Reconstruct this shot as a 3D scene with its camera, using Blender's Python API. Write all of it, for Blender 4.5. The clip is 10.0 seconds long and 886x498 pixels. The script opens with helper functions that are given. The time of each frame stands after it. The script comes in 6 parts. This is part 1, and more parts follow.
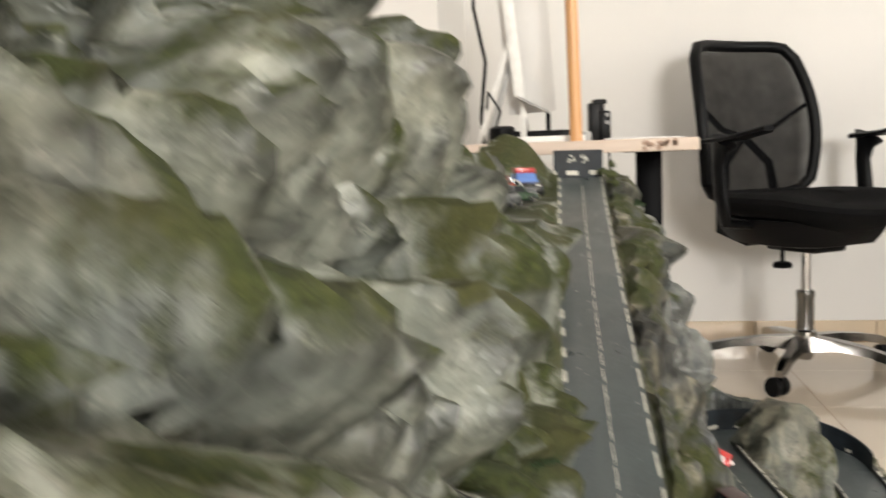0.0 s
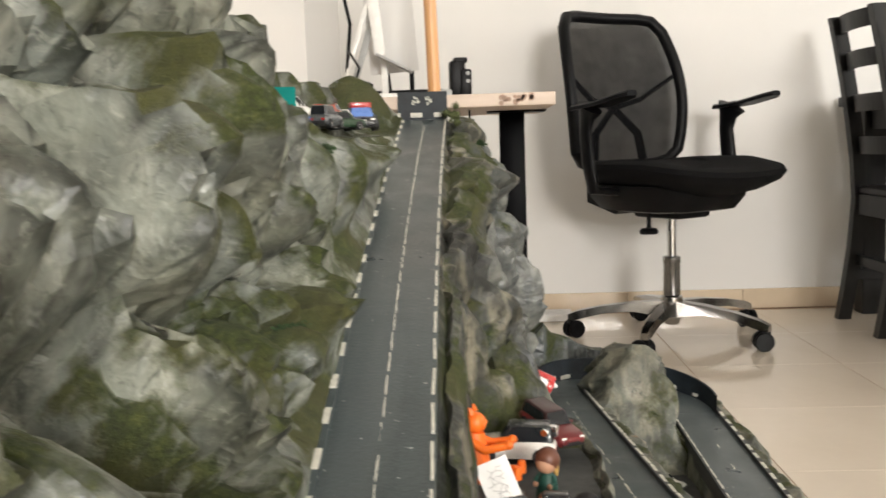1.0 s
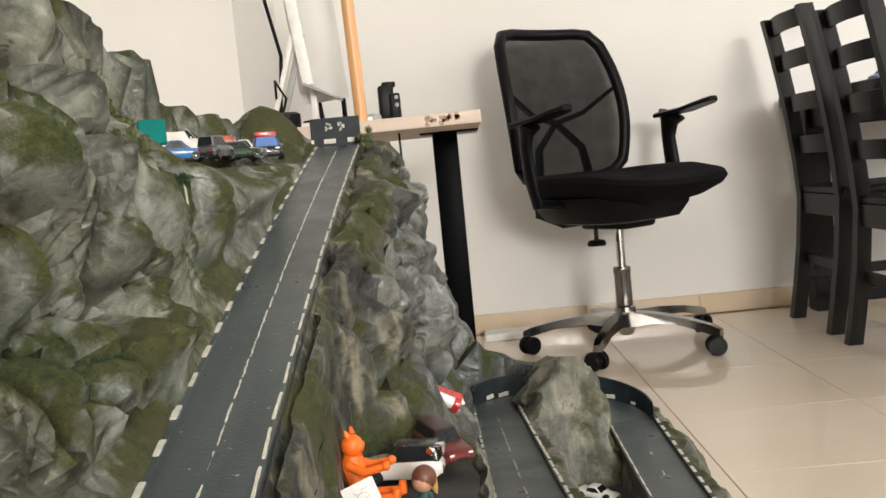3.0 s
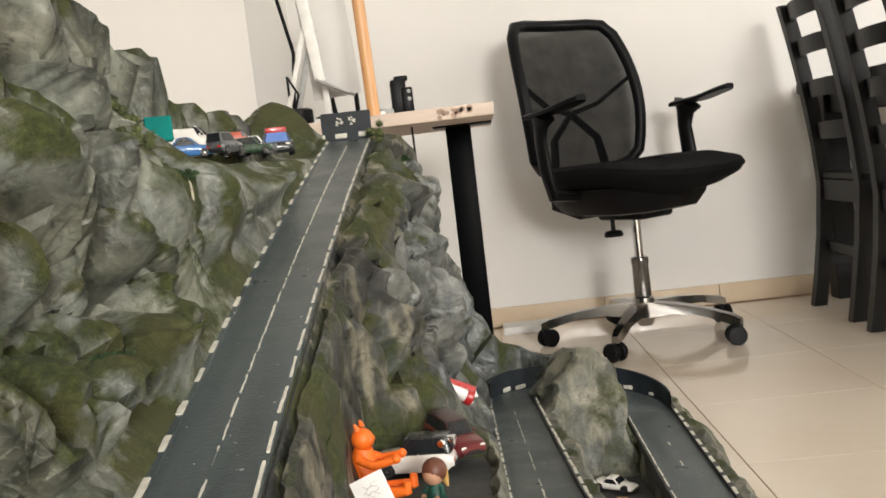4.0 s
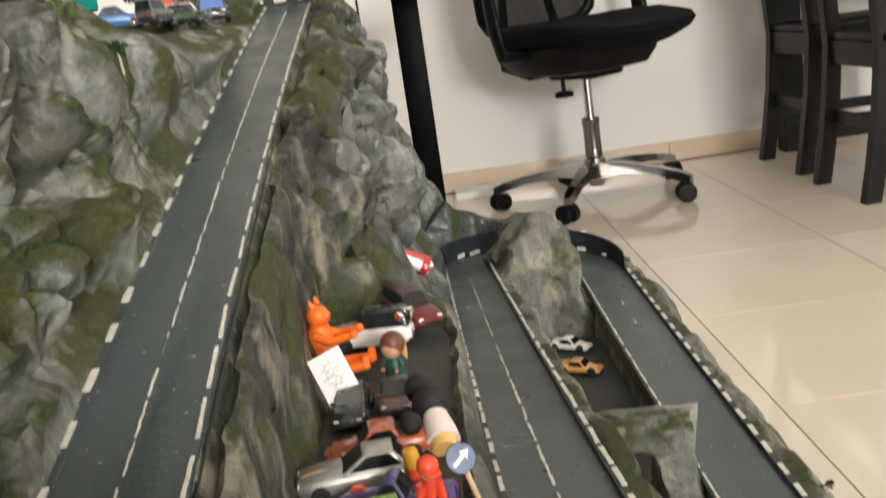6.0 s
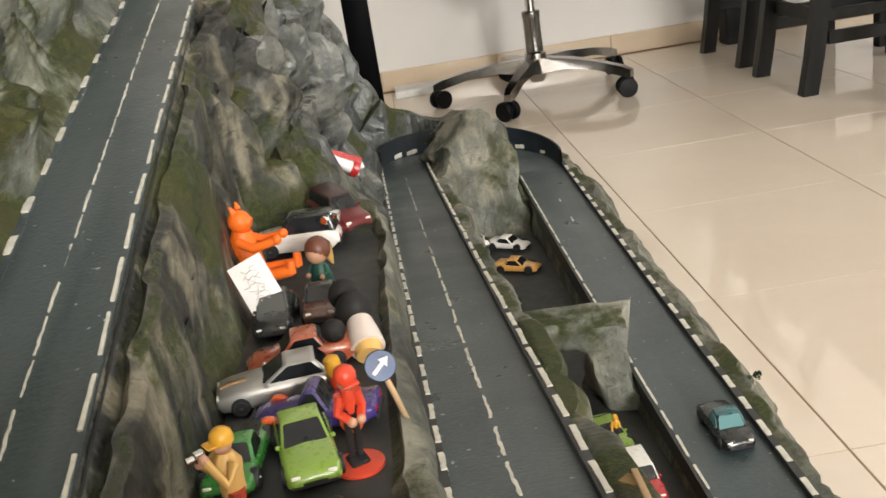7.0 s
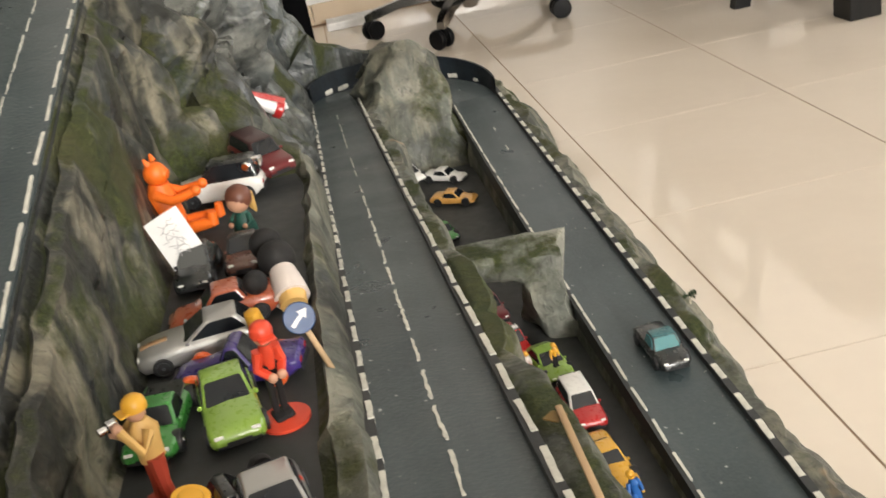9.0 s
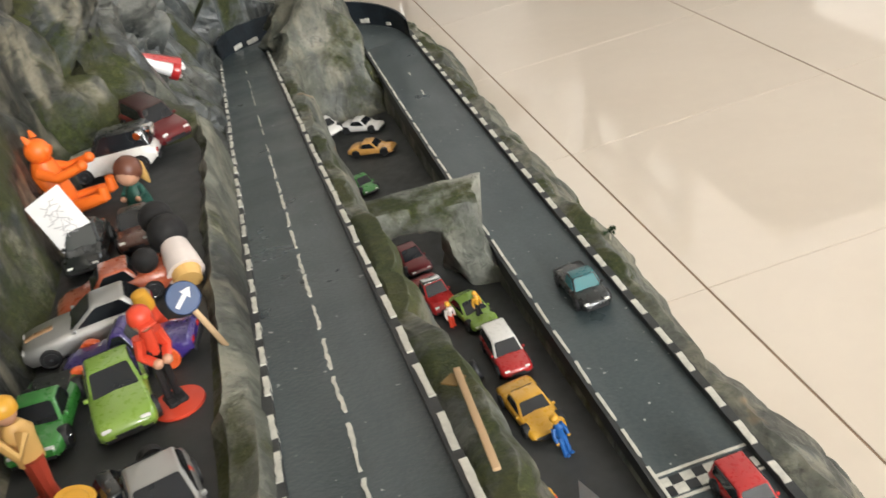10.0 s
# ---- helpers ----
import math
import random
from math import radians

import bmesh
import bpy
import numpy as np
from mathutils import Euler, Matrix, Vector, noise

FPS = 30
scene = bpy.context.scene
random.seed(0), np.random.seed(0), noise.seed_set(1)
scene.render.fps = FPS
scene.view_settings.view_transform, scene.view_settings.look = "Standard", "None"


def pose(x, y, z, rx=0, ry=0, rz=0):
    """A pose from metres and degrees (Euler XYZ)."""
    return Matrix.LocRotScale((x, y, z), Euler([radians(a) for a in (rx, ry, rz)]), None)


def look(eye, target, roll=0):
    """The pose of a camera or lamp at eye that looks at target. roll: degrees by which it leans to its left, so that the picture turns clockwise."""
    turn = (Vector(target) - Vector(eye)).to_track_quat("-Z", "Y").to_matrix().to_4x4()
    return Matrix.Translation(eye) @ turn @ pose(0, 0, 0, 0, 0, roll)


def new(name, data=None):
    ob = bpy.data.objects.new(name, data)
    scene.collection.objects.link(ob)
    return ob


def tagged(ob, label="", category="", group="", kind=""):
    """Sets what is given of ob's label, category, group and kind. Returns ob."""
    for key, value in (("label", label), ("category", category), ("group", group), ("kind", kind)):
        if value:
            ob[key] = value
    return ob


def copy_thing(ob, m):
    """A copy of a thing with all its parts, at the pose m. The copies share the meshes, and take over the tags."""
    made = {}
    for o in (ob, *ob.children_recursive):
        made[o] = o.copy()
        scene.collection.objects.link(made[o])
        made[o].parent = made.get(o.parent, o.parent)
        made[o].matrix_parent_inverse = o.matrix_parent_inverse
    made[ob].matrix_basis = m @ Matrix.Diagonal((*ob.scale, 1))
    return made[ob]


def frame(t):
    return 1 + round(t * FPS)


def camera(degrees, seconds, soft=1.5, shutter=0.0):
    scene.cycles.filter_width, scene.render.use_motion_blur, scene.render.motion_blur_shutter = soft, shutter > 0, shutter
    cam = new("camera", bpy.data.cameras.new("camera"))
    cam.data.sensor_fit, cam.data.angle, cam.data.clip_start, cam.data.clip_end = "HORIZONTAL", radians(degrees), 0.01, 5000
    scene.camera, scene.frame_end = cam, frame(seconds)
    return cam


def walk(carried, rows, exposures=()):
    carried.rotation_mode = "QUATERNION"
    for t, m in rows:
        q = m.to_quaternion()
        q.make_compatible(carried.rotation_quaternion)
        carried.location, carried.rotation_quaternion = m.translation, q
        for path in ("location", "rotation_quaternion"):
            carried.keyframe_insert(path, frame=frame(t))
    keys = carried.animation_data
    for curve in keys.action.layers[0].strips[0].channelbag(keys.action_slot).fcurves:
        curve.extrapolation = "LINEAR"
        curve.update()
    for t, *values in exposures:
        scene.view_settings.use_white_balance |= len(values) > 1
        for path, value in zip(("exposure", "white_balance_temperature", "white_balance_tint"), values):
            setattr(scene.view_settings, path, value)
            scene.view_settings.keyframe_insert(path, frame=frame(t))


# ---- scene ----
from mathutils.bvhtree import BVHTree

cam = camera(50.5, 10.0, shutter=0.5)
PATH = [
    (0, (0.167, -0.365, 0.719), (-0.125, 1.603, 0.506), -2.0),
    (0.5, (0.233, -0.341, 0.64), (0.079, 1.642, 0.425), -1.4),
    (1, (0.264, -0.325, 0.617), (0.173, 1.661, 0.398), -1.9),
    (1.5, (0.304, -0.344, 0.6), (0.33, 1.643, 0.371), -2.4),
    (2, (0.314, -0.309, 0.596), (0.387, 1.665, 0.285), -2.9),
    (2.5, (0.341, -0.333, 0.604), (0.297, 1.658, 0.42), -4.6),
    (2.7, (0.358, -0.326, 0.604), (0.324, 1.667, 0.435), -5.3),
    (3.8, (0.372, -0.306, 0.597), (0.259, 1.685, 0.435), -6.4),
    (4, (0.376, -0.309, 0.598), (0.282, 1.682, 0.425), -6.7),
    (4.5, (0.377, -0.296, 0.604), (0.291, 1.687, 0.365), -7.4),
    (5, (0.382, -0.292, 0.601), (0.318, 1.687, 0.318), -7.9),
    (5.5, (0.375, -0.284, 0.615), (0.337, 1.68, 0.238), -8.0),
    (6, (0.375, -0.285, 0.599), (0.347, 1.66, 0.133), -8.5),
    (6.2, (0.373, -0.282, 0.596), (0.354, 1.644, 0.055), -8.4),
    (7.3, (0.396, -0.262, 0.592), (0.456, 1.613, -0.104), -9.2),
    (7.5, (0.393, -0.266, 0.593), (0.441, 1.607, -0.107), -9.5),
    (8, (0.389, -0.266, 0.593), (0.441, 1.601, -0.123), -9.8),
    (8.5, (0.396, -0.259, 0.592), (0.483, 1.587, -0.174), -10.4),
    (9, (0.412, -0.252, 0.591), (0.536, 1.56, -0.247), -11.6),
    (9.5, (0.428, -0.245, 0.589), (0.59, 1.531, -0.317), -13.2),
    (10, (0.443, -0.235, 0.584), (0.648, 1.503, -0.383), -14.8),
]
walk(cam, [(t, look(eye, target, roll)) for t, eye, target, roll in PATH],
     [(0, 0.0, 6500, 10), (2.0, 0.0, 6500, 10), (2.7, -0.05, 6500, 10), (4.0, -0.09, 6500, 10), (5.0, -0.02, 6500, 10), (8.6, 0.0, 6500, 10), (9.0, 0.0, 6460, 10), (9.5, 0.0, 6330, 10), (10, 0.02, 6140, 9)])
# ==== place ====

# ---- light ----
world = bpy.data.worlds.new("world")
scene.world = world
world.use_nodes = True
wn = world.node_tree
sky = wn.nodes.new("ShaderNodeTexSky")
sky.sky_type, sky.sun_disc = "NISHITA", False
sky.sun_elevation, sky.sun_rotation = radians(40), radians(120)
wn.links.new(sky.outputs["Color"], wn.nodes["Background"].inputs["Color"])
wn.nodes["Background"].inputs["Strength"].default_value = 0.10


def area_lamp(name, eye, target, wide, high, watts, colour):
    lamp = bpy.data.lights.new(name, "AREA")
    lamp.shape, lamp.size, lamp.size_y = "RECTANGLE", wide, high
    lamp.energy, lamp.color = watts, colour
    ob = new(name, lamp)
    ob.matrix_world = look(eye, target)
    return ob


# added fill from the east for the cliff and the right wall, no known window
area_lamp("window_light_east", (3.24, 1.45, 1.50), (0, 1.75, 0.9), 1.7, 1.2, 30, (1.0, 0.97, 0.92))
area_lamp("window_light_south", (1.95, -5.26, 1.75), (1.35, 0.8, 0.7), 1.3, 1.0, 305, (1.0, 0.97, 0.92))


# ---- materials ----
def shader(name, rough=0.6, metal=0.0):
    m = bpy.data.materials.new(name)
    m.use_nodes = True
    t = m.node_tree
    b = t.nodes["Principled BSDF"]
    b.inputs["Roughness"].default_value, b.inputs["Metallic"].default_value = rough, metal
    return m, t, b


def noise_tex(t, scale, detail=5, rough=0.55, distort=0.0):
    co = t.nodes.new("ShaderNodeTexCoord")
    n = t.nodes.new("ShaderNodeTexNoise")
    n.inputs["Scale"].default_value, n.inputs["Detail"].default_value = scale, detail
    n.inputs["Roughness"].default_value, n.inputs["Distortion"].default_value = rough, distort
    t.links.new(co.outputs["Object"], n.inputs["Vector"])
    return n.outputs["Fac"]


def ramp(t, source, *stops):
    r = t.nodes.new("ShaderNodeValToRGB")
    e = r.color_ramp.elements
    while len(e) < len(stops):
        e.new(0.5)
    for el, (p, c) in zip(e, stops):
        el.position = p
        el.color = (*c, 1) if len(c) == 3 else c
    t.links.new(source, r.inputs["Fac"])
    return r.outputs["Color"]


def mix(t, fac, a, b, mode="MIX"):
    n = t.nodes.new("ShaderNodeMix")
    n.data_type, n.blend_type = "RGBA", mode
    for socket, value in ((n.inputs[0], fac), (n.inputs[6], a), (n.inputs[7], b)):
        if isinstance(value, (int, float)):
            socket.default_value = value
        elif isinstance(value, tuple):
            socket.default_value = (*value, 1)
        else:
            t.links.new(value, socket)
    return n.outputs[2]


def math_node(t, op, a, b=0.0):
    n = t.nodes.new("ShaderNodeMath")
    n.operation = op
    for socket, value in zip(n.inputs, (a, b)):
        if isinstance(value, (int, float)):
            socket.default_value = value
        else:
            t.links.new(value, socket)
    return n.outputs[0]


def bump(t, b, height, strength, distance):
    n = t.nodes.new("ShaderNodeBump")
    n.inputs["Strength"].default_value, n.inputs["Distance"].default_value = strength, distance
    t.links.new(height, n.inputs["Height"])
    t.links.new(n.outputs["Normal"], b.inputs["Normal"])


def grey(v):
    return (v, v, v)


def plain(name, colour, rough=0.5, metal=0.0, vary=0.12, scale=30, coat=0.0, bump_by=0.0, shine=0.5, even=0.07):
    """Paint, plastic or metal with a slight unevenness of colour and gloss."""
    m, t, b = shader(name, rough, metal)
    n = noise_tex(t, scale, 4)
    dark = tuple(c * (1 - vary) for c in colour)
    light = tuple(min(1, c * (1 + vary)) for c in colour)
    t.links.new(ramp(t, n, (0.3, dark), (0.7, light)), b.inputs["Base Color"])
    fine = noise_tex(t, scale * 6, 3)
    t.links.new(ramp(t, fine, (0.3, grey(max(0.02, rough - even))), (0.7, grey(min(1, rough + even)))), b.inputs["Roughness"])
    b.inputs["Coat Weight"].default_value = coat
    b.inputs["Specular IOR Level"].default_value = shine
    if bump_by:
        bump(t, b, fine, 0.4, bump_by)
    return m


def rock_material(name, moss_from, moss_amount, base=(0.175, 0.180, 0.158), light=(0.36, 0.355, 0.30), fold_shade=(0.045, 0.048, 0.040), tan=0.0, gloss=0.5, blue=0.4, foot_moss=0.0):
    """Painted plaster cloth: soft grey washes with drip streaks, shade of the folds put into the colour, dry-brushed
    ridges, patches of moss flock.
    """
    m, t, b = shader(name, 0.62)
    g = t.nodes.new("ShaderNodeNewGeometry")
    co = t.nodes.new("ShaderNodeTexCoord")
    wash = ramp(t, noise_tex(t, 5.5, 5, 0.58, 0.7), (0.36, tuple(c * 0.36 for c in base)), (0.48, base), (0.56, tuple(c * 1.50 for c in base)), (0.65, light))
    mp = t.nodes.new("ShaderNodeMapping")
    mp.inputs["Rotation"].default_value = (0.42, 0.0, 0.0)
    mp.inputs["Scale"].default_value = (34, 30, 7)
    n = t.nodes.new("ShaderNodeTexNoise")
    n.inputs["Scale"].default_value, n.inputs["Detail"].default_value, n.inputs["Distortion"].default_value = 1.0, 5, 0.9
    t.links.new(co.outputs["Object"], mp.inputs["Vector"])
    t.links.new(mp.outputs["Vector"], n.inputs["Vector"])
    drip = n.outputs["Fac"]
    wash = mix(t, ramp(t, drip, (0.52, grey(0)), (0.70, grey(0.50))), wash, light)
    wash = mix(t, ramp(t, drip, (0.30, grey(0.55)), (0.46, grey(0))), wash, tuple(c * 0.50 for c in base))
    warm = ramp(t, noise_tex(t, 6.5, 4, 0.6), (0.50, grey(0)), (0.66, grey(0.5)))
    wash = mix(t, warm, wash, tuple(c * k for c, k in zip(base, (1.36, 1.26, 1.0))))
    cold = ramp(t, noise_tex(t, 7.5, 3), (0.48, grey(0)), (0.66, grey(blue)))
    wash = mix(t, cold, wash, (0.105, 0.125, 0.132))
    if tan:
        cloth = ramp(t, math_node(t, "ADD", math_node(t, "MULTIPLY", noise_tex(t, 12, 5, 0.6, 0.6), 0.5), math_node(t, "MULTIPLY", drip, 0.5)), (0.50, grey(0)), (0.58, grey(tan)))
        wash = mix(t, cloth, wash, (0.33, 0.30, 0.215))
        rust = ramp(t, noise_tex(t, 17, 3, 0.5), (0.66, grey(0)), (0.72, grey(0.6)))
        wash = mix(t, rust, wash, (0.34, 0.21, 0.10))
    # concave folds darkened in the colour, imitating the shade that gathers there
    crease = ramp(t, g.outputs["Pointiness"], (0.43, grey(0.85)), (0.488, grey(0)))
    wash = mix(t, crease, wash, fold_shade)
    rim = ramp(t, g.outputs["Pointiness"], (0.515, grey(0)), (0.57, grey(0.45)))
    wash = mix(t, math_node(t, "MULTIPLY", rim, ramp(t, noise_tex(t, 60, 5, 0.7), (0.35, grey(0.2)), (0.6, grey(1)))), wash, light)
    dry = ramp(t, noise_tex(t, 95, 5, 0.75, 1.2), (0.56, grey(0)), (0.68, grey(0.5)))
    wash = mix(t, dry, wash, light)
    pits = ramp(t, noise_tex(t, 70, 6, 0.72, 0.9), (0.34, grey(0.7)), (0.45, grey(0)))
    wash = mix(t, pits, wash, tuple(c * 0.35 for c in base))
    wash = mix(t, 1.0, wash, ramp(t, noise_tex(t, 21, 6, 0.66, 0.8), (0.36, grey(0.55)), (0.56, grey(1.0))), "MULTIPLY")
    sep = t.nodes.new("ShaderNodeSeparateXYZ")
    t.links.new(g.outputs["Normal"], sep.inputs[0])
    hollow = math_node(t, "MULTIPLY", math_node(t, "SUBTRACT", 0.5, g.outputs["Pointiness"]), 1.1)
    patch = math_node(t, "ADD", noise_tex(t, 7.5, 7, 0.60, 0.5), math_node(t, "MULTIPLY", sep.outputs["Z"], moss_amount))
    patch = math_node(t, "ADD", patch, hollow)
    if foot_moss:
        low = t.nodes.new("ShaderNodeSeparateXYZ")
        t.links.new(co.outputs["Object"], low.inputs[0])
        near = math_node(t, "SUBTRACT", low.outputs["Z"], math_node(t, "MULTIPLY", low.outputs["Y"], 0.24))
        patch = math_node(t, "ADD", patch, ramp(t, near, (0.42, grey(foot_moss)), (0.54, grey(0))))
    patch = math_node(t, "ADD", patch, math_node(t, "MULTIPLY", math_node(t, "SUBTRACT", noise_tex(t, 85, 4, 0.7), 0.5), 0.16))
    mask = ramp(t, patch, (moss_from, grey(0)), (moss_from + 0.10, grey(0.95)))
    moss = ramp(t, noise_tex(t, 190, 4, 0.75), (0.3, (0.013, 0.020, 0.004)), (0.55, (0.042, 0.054, 0.009)), (0.8, (0.100, 0.112, 0.024)))
    moss = mix(t, ramp(t, noise_tex(t, 16, 4), (0.42, grey(0)), (0.62, grey(0.6))), moss, (0.066, 0.062, 0.018))
    t.links.new(mix(t, mask, wash, moss), b.inputs["Base Color"])
    t.links.new(mix(t, mask, ramp(t, noise_tex(t, 30, 5, 0.7), (0.3, grey(gloss - 0.14)), (0.7, grey(gloss + 0.22))), grey(0.95)), b.inputs["Roughness"])
    fold = math_node(t, "ABSOLUTE", math_node(t, "SUBTRACT", noise_tex(t, 15, 3, 0.5, 1.3), 0.5))
    crumple = math_node(t, "ABSOLUTE", math_node(t, "SUBTRACT", noise_tex(t, 44, 3, 0.5, 0.9), 0.5))
    relief = math_node(t, "ADD", math_node(t, "MULTIPLY", fold, -1.7), math_node(t, "MULTIPLY", crumple, -0.55))
    relief = math_node(t, "ADD", relief, math_node(t, "MULTIPLY", drip, 0.45))
    relief = math_node(t, "ADD", relief, math_node(t, "MULTIPLY", noise_tex(t, 130, 4, 0.6), 0.16))
    relief = math_node(t, "ADD", relief, math_node(t, "MULTIPLY", math_node(t, "MULTIPLY", noise_tex(t, 520, 3, 0.7), mask), 0.55))
    bump(t, b, relief, 0.75, 0.006)
    return m


def asphalt_material(name):
    m, t, b = shader(name, 0.45)
    c = ramp(t, noise_tex(t, 6, 4), (0.3, (0.033, 0.047, 0.050)), (0.7, (0.052, 0.071, 0.075)))
    co = t.nodes.new("ShaderNodeTexCoord")
    mp = t.nodes.new("ShaderNodeMapping")
    mp.inputs["Scale"].default_value = (26, 1.6, 5)
    n = t.nodes.new("ShaderNodeTexNoise")
    n.inputs["Scale"].default_value, n.inputs["Detail"].default_value = 1.0, 5
    t.links.new(co.outputs["Object"], mp.inputs["Vector"])
    t.links.new(mp.outputs["Vector"], n.inputs["Vector"])
    c = mix(t, ramp(t, n.outputs["Fac"], (0.48, grey(0)), (0.66, grey(0.5))), c, (0.10, 0.118, 0.122))
    c = mix(t, ramp(t, noise_tex(t, 260, 2), (0.4, grey(0)), (0.75, grey(0.30))), c, (0.095, 0.11, 0.115))
    c = mix(t, ramp(t, noise_tex(t, 190, 2, 0.4), (0.735, grey(0)), (0.755, grey(0.9))), c, (0.45, 0.45, 0.43))
    t.links.new(c, b.inputs["Base Color"])
    t.links.new(ramp(t, noise_tex(t, 14, 4), (0.3, grey(0.26)), (0.7, grey(0.44))), b.inputs["Roughness"])
    bump(t, b, noise_tex(t, 380, 3), 0.35, 0.0012)
    return m


def worn_paint(name, colour):
    m, t, b = shader(name, 0.55)
    c = ramp(t, noise_tex(t, 90, 5, 0.7), (0.30, tuple(v * 0.35 for v in colour)), (0.40, tuple(v * 0.8 for v in colour)), (0.6, colour))
    t.links.new(c, b.inputs["Base Color"])
    bump(t, b, noise_tex(t, 300, 2), 0.3, 0.0005)
    return m


def tile_material():
    m, t, b = shader("polished_tile", 0.12)
    i = t.nodes.new("ShaderNodeObjectInfo")
    c = ramp(t, noise_tex(t, 2.3, 5, 0.6, 0.5), (0.3, (0.70, 0.61, 0.50)), (0.7, (0.77, 0.685, 0.575)))
    c = mix(t, math_node(t, "MULTIPLY", i.outputs["Random"], 0.35), c, (0.69, 0.60, 0.495))
    c = mix(t, ramp(t, noise_tex(t, 40, 4), (0.45, grey(0)), (0.8, grey(0.25))), c, (0.78, 0.69, 0.56))
    t.links.new(c, b.inputs["Base Color"])
    t.links.new(ramp(t, noise_tex(t, 5, 4), (0.3, grey(0.035)), (0.7, grey(0.085))), b.inputs["Roughness"])
    b.inputs["Specular IOR Level"].default_value = 0.5
    return m


def wall_material(name, colour):
    m, t, b = shader(name, 0.75)
    c = ramp(t, noise_tex(t, 1.1, 4), (0.3, tuple(v * 0.95 for v in colour)), (0.7, colour))
    c = mix(t, ramp(t, noise_tex(t, 9, 5, 0.6), (0.55, grey(0)), (0.85, grey(0.18))), c, tuple(v * 0.86 for v in colour))
    t.links.new(c, b.inputs["Base Color"])
    bump(t, b, noise_tex(t, 110, 4), 0.15, 0.002)
    return m


def wood_material(name, dark, light, rough=0.45, along="Y", shine=0.5):
    m, t, b = shader(name, rough)
    b.inputs["Specular IOR Level"].default_value = shine
    co = t.nodes.new("ShaderNodeTexCoord")
    mp = t.nodes.new("ShaderNodeMapping")
    mp.inputs["Scale"].default_value = {"X": (3, 40, 40), "Y": (40, 3, 40), "Z": (40, 40, 3)}[along]
    n = t.nodes.new("ShaderNodeTexNoise")
    n.inputs["Scale"].default_value, n.inputs["Detail"].default_value = 1.0, 6
    t.links.new(co.outputs["Object"], mp.inputs["Vector"])
    t.links.new(mp.outputs["Vector"], n.inputs["Vector"])
    t.links.new(ramp(t, n.outputs["Fac"], (0.3, dark), (0.7, light)), b.inputs["Base Color"])
    bump(t, b, n.outputs["Fac"], 0.25, 0.001)
    return m


def mesh_fabric(name):
    """See-through office chair mesh: fine threads with gaps."""
    m, t, b = shader(name, 0.8)
    b.inputs["Base Color"].default_value = (0.004, 0.004, 0.0045, 1)
    b.inputs["Specular IOR Level"].default_value = 0.1
    t.links.new(ramp(t, noise_tex(t, 14, 4), (0.3, grey(0.80)), (0.7, grey(0.87))), b.inputs["Alpha"])
    return m


ROCK = rock_material("painted_plaster_rock", 0.566, 0.09, base=(0.160, 0.171, 0.143), light=(0.395, 0.400, 0.332), fold_shade=(0.022, 0.025, 0.018), foot_moss=0.105, gloss=0.42)
ROCK_LOW = rock_material("painted_plaster_rim", 0.527, 0.06, base=(0.088, 0.093, 0.074), light=(0.265, 0.260, 0.205), fold_shade=(0.024, 0.027, 0.020), tan=0.36)
ROCK_KNOLL = rock_material("painted_plaster_knoll", 0.532, 0.10, base=(0.120, 0.127, 0.107), light=(0.36, 0.362, 0.305), fold_shade=(0.026, 0.029, 0.022), blue=0.5)
ROCK_BLUE = rock_material("painted_plaster_slope", 0.558, 0.12, base=(0.074, 0.080, 0.076), light=(0.27, 0.272, 0.245), fold_shade=(0.022, 0.025, 0.024), gloss=0.36, blue=0.6)
ROCK_VERGE = rock_material("painted_plaster_verge", 0.490, 0.06, base=(0.023, 0.025, 0.020), light=(0.090, 0.088, 0.066), fold_shade=(0.011, 0.013, 0.010), tan=0.62)
ASPHALT = asphalt_material("painted_asphalt")
PIT_FLOOR = plain("dark_painted_board", (0.032, 0.034, 0.033), 0.6, vary=0.25, scale=14, bump_by=0.0006)
BARRIER = plain("dark_blue_grey_card", (0.009, 0.014, 0.019), 0.6, vary=0.45, scale=40)
WHITE_LINE = worn_paint("worn_white_paint", (0.66, 0.64, 0.56))
BLACK_KERB = worn_paint("black_kerb_paint", (0.032, 0.034, 0.034))
TILE = tile_material()
GROUT = plain("brown_grout", (0.30, 0.20, 0.13), 0.9)
WALL = wall_material("white_wall_paint", (0.765, 0.747, 0.717))
CEILING = wall_material("ceiling_paint", (0.82, 0.81, 0.79))
SKIRTING = plain("beige_skirting_tile", (0.62, 0.50, 0.36), 0.2, vary=0.06, scale=8)


# ---- mesh helpers ----
# the model stands on the floor slightly turned; its own metres are a little larger than the room's
MODEL = Matrix.Translation((-0.012, 0.0167, -0.0269)) @ pose(0, 0, 0, -0.098, 0.533, 0.298) @ Matrix.Diagonal((1.0482, 1.0253, 1.0497, 1.0))
ROOM = Matrix.Identity(4)
BASE = ROOM


def model_floor(x, y):
    """Height of the room's floor in the model's own frame."""
    return 0.0256 + 0.0089 * x + 0.0016 * y


